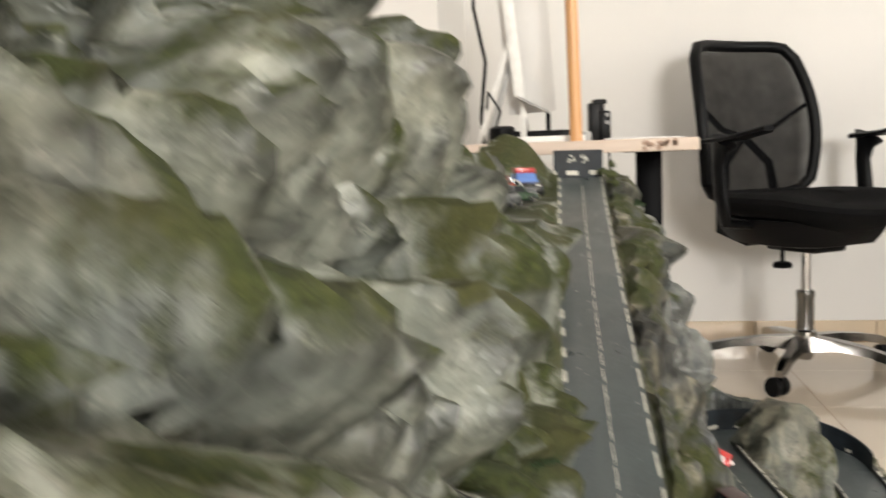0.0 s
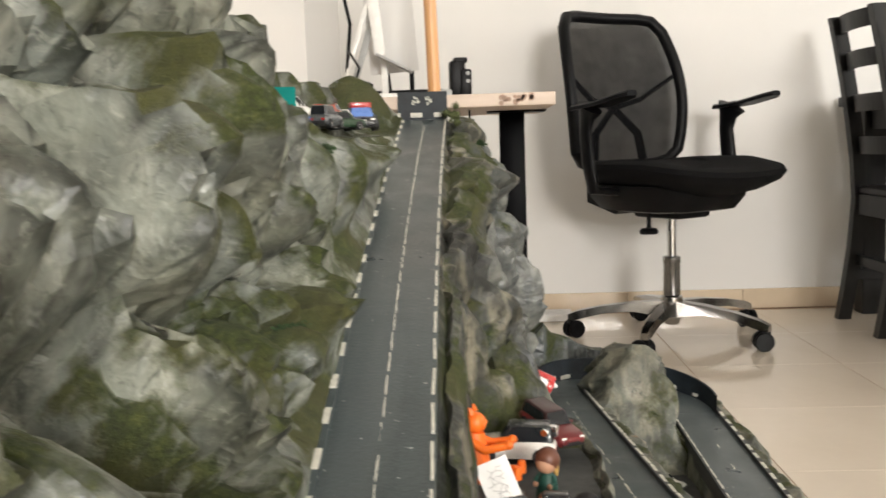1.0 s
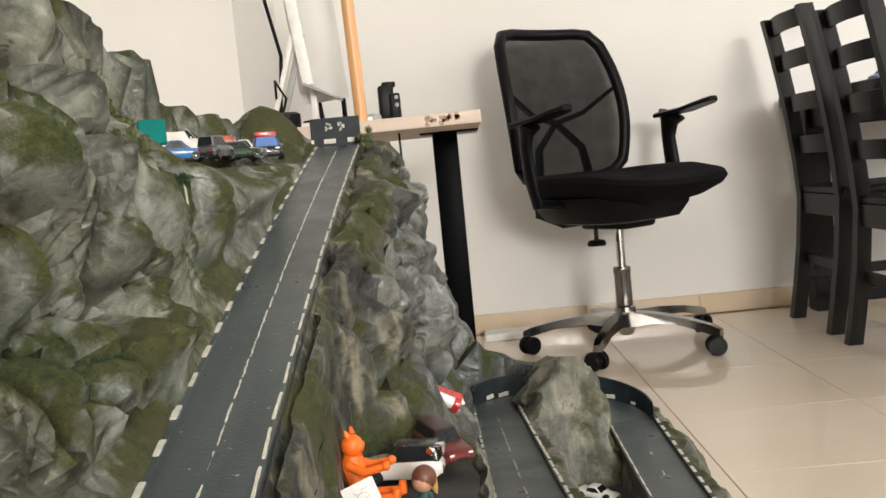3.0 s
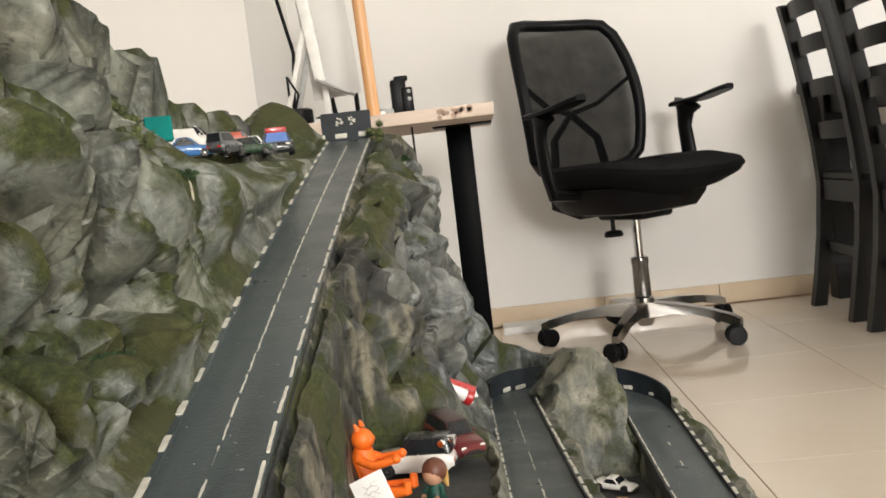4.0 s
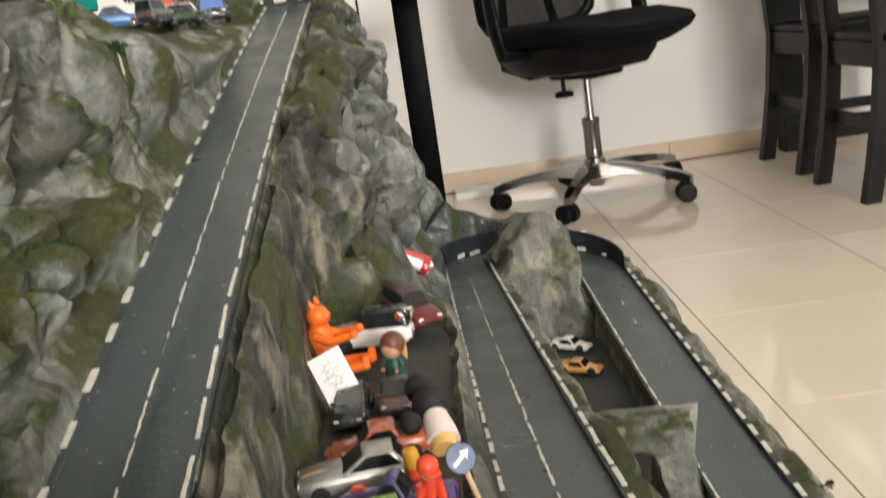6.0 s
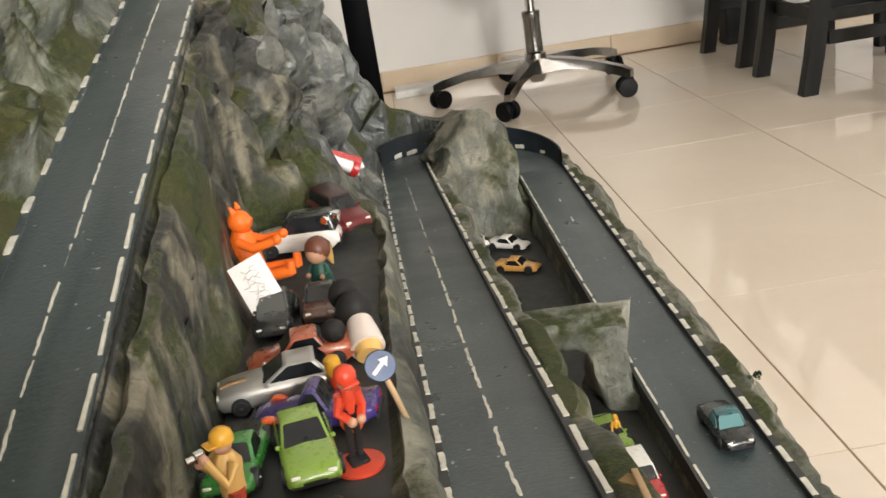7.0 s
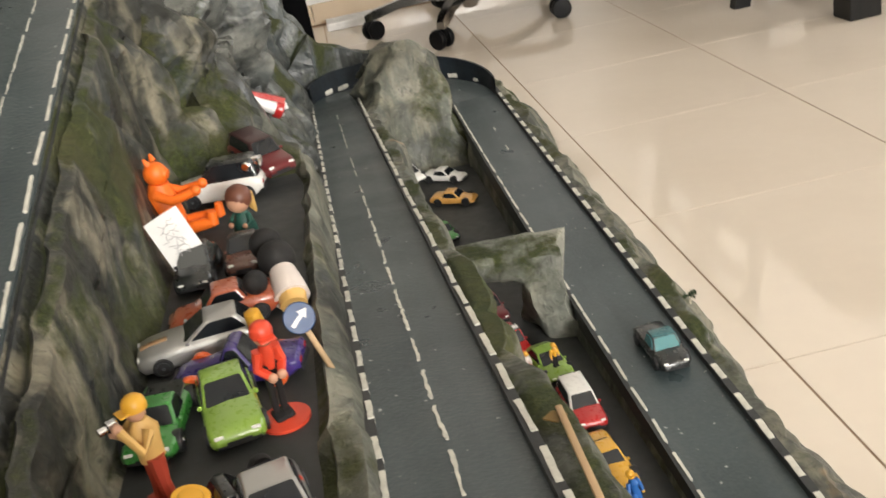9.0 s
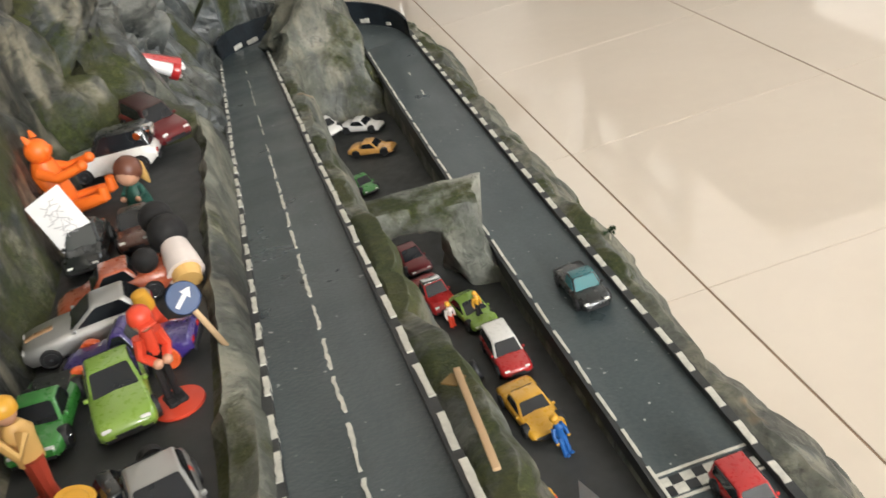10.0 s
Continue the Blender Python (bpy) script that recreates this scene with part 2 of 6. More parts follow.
def finish(bm, name, material, parent=None, label="", smooth=True, category="", group="", kind="", at=None):
    me = bpy.data.meshes.new(name)
    bm.normal_update()
    if smooth:
        for e in bm.edges:
            if e.is_manifold and e.calc_face_angle(0.0) > (0.75 if len(bm.faces) < 3000 else 0.6):
                e.smooth = False
    bm.to_mesh(me)
    bm.free()
    if isinstance(material, (list, tuple)):
        for x in material:
            me.materials.append(x)
    else:
        me.materials.append(material)
    for p in me.polygons:
        p.use_smooth = smooth
    ob = new(name, me)
    at = Matrix.Identity(4) if at is None else at
    if parent:
        ob.parent = parent
        ob.matrix_basis = at
    else:
        ob.matrix_basis = BASE @ at
    return tagged(ob, label, category, group, kind)


def part(name, bm, material, parent, label="", smooth=True, at=None):
    return finish(bm, name, material, parent, label, smooth, at=at)


def empty(name, m, label, category, group="", kind=""):
    ob = new(name)
    ob.empty_display_size = 0.02
    ob.matrix_world = BASE @ m
    return tagged(ob, label, category, group, kind)


def add_box(bm, x0, x1, y0, y1, z0, z1, bevel=0.0, m=None, index=0, segments=2):
    vs = [bm.verts.new((x, y, z)) for x in (x0, x1) for y in (y0, y1) for z in (z0, z1)]
    fs = [bm.faces.new([vs[i] for i in q]) for q in ((0, 1, 3, 2), (4, 6, 7, 5), (0, 4, 5, 1), (2, 3, 7, 6), (0, 2, 6, 4), (1, 5, 7, 3))]
    geo = vs
    for f in fs:
        f.material_index = index
    if bevel:
        edges = list({e for f in fs for e in f.edges})
        r = bmesh.ops.bevel(bm, geom=edges, offset=bevel, segments=segments, affect="EDGES", profile=0.5)
        geo = list({v for f in r["faces"] for v in f.verts} | {v for v in vs if v.is_valid})
        for f in r["faces"]:
            f.material_index = index
    if m is not None:
        bmesh.ops.transform(bm, matrix=m, verts=geo)
    return geo


def box(x0, x1, y0, y1, z0, z1, bevel=0.0, m=None, segments=2):
    bm = bmesh.new()
    add_box(bm, x0, x1, y0, y1, z0, z1, bevel, m, 0, segments)
    return bm


def add_lathe(bm, profile, n=20, m=None, index=0, close=True):
    """profile: (radius, z) from the bottom up, turned round z."""
    rings = []
    for r, z in profile:
        rings.append([bm.verts.new((r * math.cos(2 * math.pi * k / n), r * math.sin(2 * math.pi * k / n), z)) for k in range(n)])
    for a, b in zip(rings, rings[1:]):
        for k in range(n):
            bm.faces.new((a[k], a[(k + 1) % n], b[(k + 1) % n], b[k])).material_index = index
    if close:
        bm.faces.new(rings[0][::-1]).material_index = index
        bm.faces.new(rings[-1]).material_index = index
    vs = [v for r in rings for v in r]
    if m is not None:
        bmesh.ops.transform(bm, matrix=m, verts=vs)
    return vs


def lathe(profile, n=20, m=None, close=True):
    bm = bmesh.new()
    add_lathe(bm, profile, n, m, 0, close)
    return bm


def add_tube(bm, points, radii, n=10, index=0, flat=1.0):
    """A tube through points; flat squeezes it across its side direction."""
    pts = [Vector(p) for p in points]
    if isinstance(radii, (int, float)):
        radii = [radii] * len(pts)
    rings = []
    side = None
    for i, p in enumerate(pts):
        d = (pts[min(i + 1, len(pts) - 1)] - pts[max(i - 1, 0)]).normalized()
        ref = Vector((0, 0, 1)) if abs(d.z) < 0.9 else Vector((0, 1, 0))
        if side is None:
            side = d.cross(ref).normalized()
        else:
            side = (side - d * side.dot(d)).normalized()
        up = side.cross(d).normalized()
        rings.append([bm.verts.new(p + radii[i] * (math.cos(2 * math.pi * k / n) * side + flat * math.sin(2 * math.pi * k / n) * up)) for k in range(n)])
    for a, b in zip(rings, rings[1:]):
        for k in range(n):
            bm.faces.new((a[k], a[(k + 1) % n], b[(k + 1) % n], b[k])).material_index = index
    bm.faces.new(rings[0][::-1]).material_index = index
    bm.faces.new(rings[-1]).material_index = index
    return rings


def tube(points, radii, n=10, flat=1.0):
    bm = bmesh.new()
    add_tube(bm, points, radii, n, 0, flat)
    return bm


def add_ball(bm, r, m, index=0, u=12, v=8):
    g = bmesh.ops.create_uvsphere(bm, u_segments=u, v_segments=v, radius=r, matrix=m)
    for f in {f for x in g["verts"] for f in x.link_faces}:
        f.material_index = index
    return g["verts"]


def grid(rows):
    """One sheet through rows of points."""
    verts = [tuple(p) for r in rows for p in r]
    n = len(rows[0])
    faces = [(i * n + j, i * n + j + 1, (i + 1) * n + j + 1, (i + 1) * n + j) for i in range(len(rows) - 1) for j in range(n - 1)]
    me = bpy.data.meshes.new("sheet")
    me.from_pydata(verts, [], faces)
    bm = bmesh.new()
    bm.from_mesh(me)
    bpy.data.meshes.remove(me)
    return bm


def ease(a, b, v):
    k = min(1.0, max(0.0, (v - a) / (b - a)))
    return k * k * (3 - 2 * k)


def between(table, v):
    """Linear interpolation in a short table of (key, value)."""
    if v <= table[0][0]:
        return table[0][1]
    for (a, p), (b, q) in zip(table, table[1:]):
        if v <= b:
            k = (v - a) / (b - a)
            return p + (q - p) * k
    return table[-1][1]


# ---- the room ----
X0, X1, Y0, Y1, ZC = -1.7, 3.2, -5.2, 3.06, 2.65


def wall_with_window(name, along, fixed, a0, a1, hole, outward):
    """A 0.16 m wall along x or y, with a window opening (a, b, sill, head) or none."""
    bm = bmesh.new()
    t = 0.16 * outward
    pieces = [(a0, a1, 0, ZC)]
    if hole:
        a, b, lo, hi = hole
        pieces = [(a0, a, 0, ZC), (b, a1, 0, ZC), (a, b, 0, lo), (a, b, hi, ZC)]
    for p, q, lo, hi in pieces:
        f0, f1 = sorted((fixed, fixed + t))
        if along == "x":
            add_box(bm, p, q, f0, f1, lo, hi)
        else:
            add_box(bm, f0, f1, p, q, lo, hi)
    return finish(bm, name, WALL, label="plain white painted plaster room wall", category="wall", kind="structure", smooth=False)


wall_with_window("wall_north", "x", Y1, X0 - 0.16, X1 + 0.16, None, 1)
finish(box(X0, -0.235, 2.40, Y1, 0, ZC), "wall_return", WALL, label="plain white painted plaster wall return", category="wall", kind="structure", smooth=False)
wall_with_window("wall_south", "x", Y0, X0 - 0.16, X1 + 0.16, (1.25, 2.65, 1.2, 2.30), -1)
# the opening here is made up, only to let the east fill lamp in
wall_with_window("wall_east", "y", X1, Y0, Y1, (0.55, 2.35, 0.75, 2.15), 1)
wall_with_window("wall_west", "y", X0, Y0, Y1, None, -1)
finish(box(X0 - 0.16, X1 + 0.16, Y0 - 0.16, Y1 + 0.16, ZC, ZC + 0.12), "ceiling", CEILING, label="plain white painted flat ceiling", category="ceiling", kind="structure", smooth=False)

floor = finish(box(X0, X1, Y0, Y1, -0.06, -0.0010), "floor", GROUT, label="polished beige square floor tiles with brown joints", category="floor", kind="structure", smooth=False)


def skirting(name, x0, x1, y0, y1):
    bm = bmesh.new()
    long_x = (x1 - x0) > (y1 - y0)
    a, b = (x0, x1) if long_x else (y0, y1)
    k = a
    while k < b - 0.01:
        e = min(k + 0.41, b)
        if long_x:
            add_box(bm, k, e - 0.002, y0, y1, 0.0, 0.070, 0.002, segments=1)
        else:
            add_box(bm, x0, x1, k, e - 0.002, 0.0, 0.070, 0.002, segments=1)
        k = e
    return finish(bm, name, SKIRTING, label="beige glossy tile skirting along the wall", category="baseboard", kind="structure", smooth=False)


skirting("baseboard_north", X0 + 0.012, 3.2 - 0.012, Y1 - 0.012, Y1)
skirting("baseboard_east", X1 - 0.012, X1, Y0, Y1 - 0.012)
skirting("baseboard_west", X0, X0 + 0.012, Y0, Y1 - 0.012)

# ---- the model racetrack ----
BASE = MODEL
S0, S1 = -0.62, 1.34


def up_l(y):
    return 0.1657 - 0.0367 * y + 0.0104 * y * y


def up_r(y):
    return 0.2353 - 0.0360 * y + 0.0104 * y * y


def up_z(y):
    y = min(y, 1.225)
    return 0.3881 + 0.2463 * y - 0.0195 * y * y


def mid_l(y):
    return 0.3825 - 0.0277 * y + 0.0031 * y * y


def mid_r(y):
    return 0.4492 - 0.0244 * y + 0.0031 * y * y


def mid_z(y):
    return 0.3418 - 0.1175 * y + 0.0048 * y * y


def low_l(y):
    return 0.5904 - 0.0323 * y + 0.0166 * y * y


def low_r(y):
    return 0.6567 - 0.0259 * y + 0.0166 * y * y


def low_z(y):
    return 0.1121 + 0.0591 * y - 0.0188 * y * y


track = empty("model_racetrack", pose(0, 0, 0), "handmade model racetrack with mossy plaster rock and grey roads", "model racetrack")


def spine(y0, y1, step):
    n = max(1, round((y1 - y0) / step))
    return [y0 + (y1 - y0) * i / n for i in range(n + 1)]


def road(name, left, right, height, y0, y1):
    rows = []
    for y in spine(y0, y1, 0.02):
        a, b, z = left(y), right(y), height(y)
        rows.append([(a, y, z - 0.012)] + [(a + (b - a) * k / 6, y, z) for k in range(7)] + [(b, y, z - 0.012)])
    return part(name, grid(rows), ASPHALT, track, "dark grey painted model road")


road("upper_road", up_l, up_r, up_z, S0, 1.236)
road("middle_road", mid_l, mid_r, mid_z, S0, 1.27)
road("lower_road", low_l, low_r, low_z, S0, 1.27)

# the hairpin joins the middle and the lower road
HX, HY = 0.5005, 1.27


def hairpin(k):
    """k from 0 (middle road) to 1 (lower road): angle and height."""
    return math.pi * (1 - k), mid_z(1.27) + (low_z(1.27) - mid_z(1.27)) * k


rows = []
for i in range(41):
    a, z = hairpin(i / 40)
    rows.append([(HX + r * math.cos(a), HY + r * math.sin(a), z) for r in (0.0765, 0.1, 0.125, 0.149)])
part("hairpin_road", grid(rows), ASPHALT, track, "dark grey painted model road")

bm = bmesh.new()
rows = []
for i in range(49):
    a, z = hairpin(i / 48)
    h = 0.030 + 0.010 * math.sin(a)
    rows.append([(HX + r * math.cos(a), HY + r * math.sin(a), zz) for r, zz in ((0.148, z - 0.02), (0.148, z + h), (0.1515, z + h), (0.1515, z - 0.06))])
part("curve_barrier", grid(rows), BARRIER, track, "dark blue-grey curved card barrier", smooth=False)


def facets(q, sharp):
    """Boulders: each cell a tilted, pillowed face, blended narrowly into its neighbours, with a crease between."""
    d, cells = noise.voronoi(q)
    total = weight = 0.0
    for r, c in zip(d, cells):
        w = math.exp(-sharp * (r - d[0]))
        e = noise.noise_vector(c * 3.7)
        total += w * (0.50 * noise.noise(c * 5.3 + Vector((9, 2, 5))) + 1.25 * e.dot(q - c))
        weight += w
    gap = d[1] - d[0]
    return total / weight + 0.34 * (1 - math.exp(-4.5 * gap)) - 0.20 * math.exp(-sharp * 1.3 * gap) - 0.12


def rough(p, big, mid, fine):
    """Plaster cloth over boulders: slanting rounded slabs, a few smaller folds on them and a slight crumple."""
    x, y, z = p
    a, c = y + 0.55 * z, z - 0.5 * y
    w = noise.noise_vector(Vector((x * 7, y * 7, z * 7))) * 0.30
    h = facets(Vector((x * 6.2, a * 10.0, c * 5.8)) + w, 11.0)
    d = Vector((h, -0.25 * h, 0.30 * h)) * big * 3.9
    h = facets(Vector((x * 15.0 + 7, a * 23.0, c * 13.0)) + w * 1.6, 9.0)
    d += Vector((h, -0.3 * h, 0.4 * h)) * mid * 2.3
    q = Vector((x * 30, y * 30, z * 30 + 3))
    fold = 0.5 - abs(noise.noise(q + w * 4))
    return d + noise.noise_vector(q * 0.7) * fine * 0.5 + Vector((fold, -0.2 * fold, 0.4 * fold)) * fine * 1.2


def face_top(y):
    return between([(0.05, 1.04), (0.32, 0.93), (0.48, 0.760), (0.60, 0.640), (0.66, 0.622), (0.72, 0.626), (1.05, 0.632), (1.4, 0.655)], y)


def mountain():
    """The cliff at the upper road's side and the shelf on top of it."""
    rows = []
    for y in spine(-0.78, 1.50, 0.0058):
        base, z0, top = up_l(y), up_z(min(y, 1.36)), face_top(y)
        rise = max(0.004, top - z0)
        bend = ease(0.34, 0.46, y) * (1 - ease(0.60, 0.70, y))
        lean = 0.27 - 0.09 * bend
        back_off = 0.42 * (1 - ease(0.34, 0.50, y))
        near = 0.52 * (1 - ease(0.02, 0.20, y))
        row = [(base + 0.003, y, z0 - 0.02)]
        for i in range(72):
            s = i / 71
            h = rise * s
            step = 0.028 * math.sin(h * 38 + y * 9) * ease(0.0, 0.06, h)
            p = Vector((base - lean * h - 0.012 * ease(0, 0.03, h) + step * 0.5 - bend * 1.05 * max(0.0, z0 + h - 0.615) - back_off * max(0.0, z0 + h - 0.72) - near * max(0.0, z0 + h - 0.60), y, z0 + h))
            k = ease(0.0, 0.05, h)
            d = rough(p, 0.036, 0.021, 0.007)
            d *= 1 - 0.68 * ease(0.34, 0.44, y) + 0.22 * ease(0.66, 0.75, y)
            d *= 1 - 0.88 * ease(0.58, 0.64, y) * ease(0.50, 0.95, s)
            row.append(p + d * k)
        edge = base - lean * rise - 0.012 - bend * 1.05 * max(0.0, top - 0.615) - back_off * max(0.0, top - 0.72) - near * max(0.0, top - 0.60)
        foot = between([(0.60, 0.150), (0.70, 0.150), (0.78, 0.145), (0.84, 0.130), (0.94, 0.100), (1.1, 0.080)], y)
        for i in range(1, 44):
            s = (i / 43) ** 1.6
            x = edge + (-0.62 - edge) * s
            back = ease(0.57, 0.66, y) * max(0.0, between([(0.60, 0.835), (0.68, 0.815), (0.76, 0.768), (0.82, 0.745), (0.94, 0.708), (1.06, 0.668), (1.4, 0.655)], y) - top) * ease(foot - 0.035, foot, edge - x)
            slope = (1 - ease(0.52, 0.64, y)) * 0.75 * max(0.0, edge - x)
            hill = 0.080 * math.exp(-((x - 0.072) / (0.085 if x < 0.072 else 0.045)) ** 2 - ((y - 1.235) / 0.06) ** 2)
            p = Vector((x, y, top + back + slope + hill))
            amp = 1.0 - 0.92 * ease(0.60, 0.66, y) * (1 - ease(1.24, 1.30, y)) * (1 - ease(0.055, 0.08, edge - x))
            wild = 1.0 + 0.5 * (1 - ease(0.50, 0.62, y))
            row.append(p + rough(p, 0.016, 0.010, 0.004) * amp * wild)
        row.append(Vector((-0.66, y, 0.0)))
        rows.append(row)
    rows.insert(0, [Vector((p[0], p[1] - 0.003, 0.0)) for p in rows[0]])
    last = rows[-1]
    rows.append([Vector((p[0], p[1] + 0.03, min(p[2], 0.3))) for p in last])
    rows.append([Vector((p[0], p[1] + 0.05, 0.0)) for p in last])
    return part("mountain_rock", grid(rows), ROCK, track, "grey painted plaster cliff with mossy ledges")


cliff = mountain()

PIT_Z, LOW_PIT_Z = 0.331, 0.106


def slope_profile(y):
    """From the upper road's outer edge down to the middle road's inner edge."""
    xu, zu = up_r(y), up_z(min(y, 1.38))
    xm, zm = mid_l(min(y, 1.27)), mid_z(min(y, 1.27))
    pit = [(xu, zu - 0.002), (xu + 0.006, zu - 0.014), (xu + 0.010, zu - 0.006), (xu + 0.017, zu - 0.010), (xu + 0.022, zu - 0.045), (xu + 0.022, PIT_Z + 0.040),
           (0.252, PIT_Z + 0.006), (0.257, PIT_Z - 0.004), (0.3485, PIT_Z - 0.004), (0.352, PIT_Z + 0.003), (0.357, PIT_Z + 0.010), (xm - 0.010, max(PIT_Z + 0.002, zm + 0.012)), (xm - 0.003, zm - 0.004), (xm, zm - 0.004)]
    hill = [(xu, zu - 0.002), (xu + 0.006, zu - 0.010), (xu + 0.016, zu + 0.0), (xu + 0.034, zu - 0.004), (xu + 0.048, zu - 0.045), (xu + 0.056, zu - 0.10),
            (xu + 0.068, zm + (zu - zm) * 0.58), (xu + 0.078, zm + (zu - zm) * 0.44), (xm - 0.070, zm + (zu - zm) * 0.34), (xm - 0.055, zm + (zu - zm) * 0.27), (xm - 0.036, zm + (zu - zm) * 0.18), (xm - 0.018, zm + 0.035), (xm - 0.003, zm - 0.002), (xm, zm - 0.004)]
    k = ease(0.51, 0.69, y)
    rows = [(a[0] + (b[0] - a[0]) * k, a[1] + (b[1] - a[1]) * k) for a, b in zip(pit, hill)]
    ridge = 0.058 * math.exp(-((y - 0.672) / 0.034) ** 2)
    trough = 0.032 * math.exp(-((y - 0.748) / 0.026) ** 2)
    return [(x, z + ridge * ease(0.25, 0.275, x) * (1 - ease(0.312, 0.345, x)) - trough * ease(0.232, 0.252, x) * (1 - ease(0.345, 0.365, x))) for x, z in rows]


def sheet_from(profile, ys, dense, amp, name, material, label, rough_by=(0.021, 0.009, 0.003), first=0, last=None):
    rows = []
    for y in ys:
        pts = profile(y)
        row = []
        end = len(pts) - 1 if last is None else last
        for i in range(first, end):
            (x, z), (x1, z1) = pts[i], pts[i + 1]
            for j in range(dense):
                s = j / dense
                p = Vector((x + (x1 - x) * s, y, z + (z1 - z) * s))
                row.append(p + rough(p, *rough_by) * amp(i + s, y))
        p = Vector((pts[end][0], y, pts[end][1]))
        row.append(p + rough(p, *rough_by) * amp(end, y))
        rows.append(row)
    return part(name, grid(rows), material, track, label)


def slope_amp(u, y):
    k = ease(0.52, 0.66, y)
    flat = (1 - ease(5.6, 6.6, u)) * (0.15 + 0.20 * ease(0.40, 0.55, y)) + 0.24 * ease(8.3, 9.4, u)
    a = flat + (1.1 - flat) * k
    a *= 1 - 0.72 * (1 - ease(2.5, 4.6, u)) * k
    a *= 1 - 0.75 * math.exp(-((y - 0.69) / 0.07) ** 2) * ease(6.5, 8.0, u)
    return a * ease(0.3, 2.0, u) * (1 - ease(11.3, 12.6, u)) * (1 - 0.75 * ease(8.6, 10.0, u))


SLOPE_ROUGH = (0.021, 0.013, 0.005)
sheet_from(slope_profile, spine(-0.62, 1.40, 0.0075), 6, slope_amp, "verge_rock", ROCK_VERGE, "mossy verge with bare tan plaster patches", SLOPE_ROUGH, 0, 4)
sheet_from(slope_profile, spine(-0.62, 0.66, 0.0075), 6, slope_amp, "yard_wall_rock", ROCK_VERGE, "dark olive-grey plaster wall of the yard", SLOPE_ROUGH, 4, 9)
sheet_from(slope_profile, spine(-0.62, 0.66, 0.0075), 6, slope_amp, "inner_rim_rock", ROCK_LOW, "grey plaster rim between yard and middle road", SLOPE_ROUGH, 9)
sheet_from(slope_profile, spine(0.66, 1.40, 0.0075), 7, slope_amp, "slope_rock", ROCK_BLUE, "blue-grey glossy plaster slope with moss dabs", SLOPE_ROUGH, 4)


def yard_light_block():
    """Unseen rock added at the upper yard's near end to keep the south light off it."""
    rows = []
    for i in range(25):
        h = i / 24
        row = []
        for j in range(31):
            x = 0.205 + 0.17 * j / 30
            z = PIT_Z - 0.01 + (between([(0.205, 0.20), (0.26, 0.19), (0.33, 0.16), (0.375, 0.10)], x)) * min(1.0, h * 1.6)
            y = -0.13 - 0.02 * h * 1.6 if h < 0.625 else -0.15 - 0.12 * (h - 0.625)
            p = Vector((x, y, z))
            row.append(p + rough(p, 0.016, 0.008, 0.003) * 0.5)
        rows.append(row)
    return part("yard_end_rock", grid(rows), ROCK_VERGE, track, "unseen dark plaster rock added to block light from the yard")


yard_light_block()


def shoulder():
    """Rock beyond the hairpin that closes the end of the slope."""
    fall = [(0.10, 0.655), (0.195, 0.648), (0.235, 0.615), (0.258, 0.52), (0.297, 0.43), (0.340, 0.335), (0.378, 0.275), (0.45, 0.238), (0.53, 0.215), (0.60, 0.165), (0.66, 0.09), (0.70, 0.0)]
    rows = []
    for y in spine(1.29, 1.64, 0.006):
        row = []
        for i in range(111):
            x = 0.08 + 0.64 * i / 110
            gone = ease(1.44, 1.60, y + 0.03 * noise.noise(Vector((x * 9, y * 9, 2))))
            z = between(fall, x) * (1 - gone)
            p = Vector((x, y, z))
            d = rough(p, 0.010, 0.008, 0.004) * (0.9 if z > 0.02 else 0.0)
            ring = math.hypot(x - HX, y - HY) - 0.156
            if ring < 0 and y > HY:
                p.z = min(p.z, 0.10)
                d *= 0
            elif x > mid_l(1.27) - 0.01 and ring < 0.02:
                d *= 0.15 + 0.5 * ease(0.0, 0.02, ring)
            if y < 1.39 and x < 0.36:
                p.z -= 0.06 * (1 - ease(1.36, 1.40, y)) + 0.01
                p.x -= 0.05 * (1 - ease(1.36, 1.40, y))
            p += d
            p.z = max(p.z, 0.0)
            row.append(p)
        rows.append(row)
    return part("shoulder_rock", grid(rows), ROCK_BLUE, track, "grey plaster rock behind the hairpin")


shoulder()


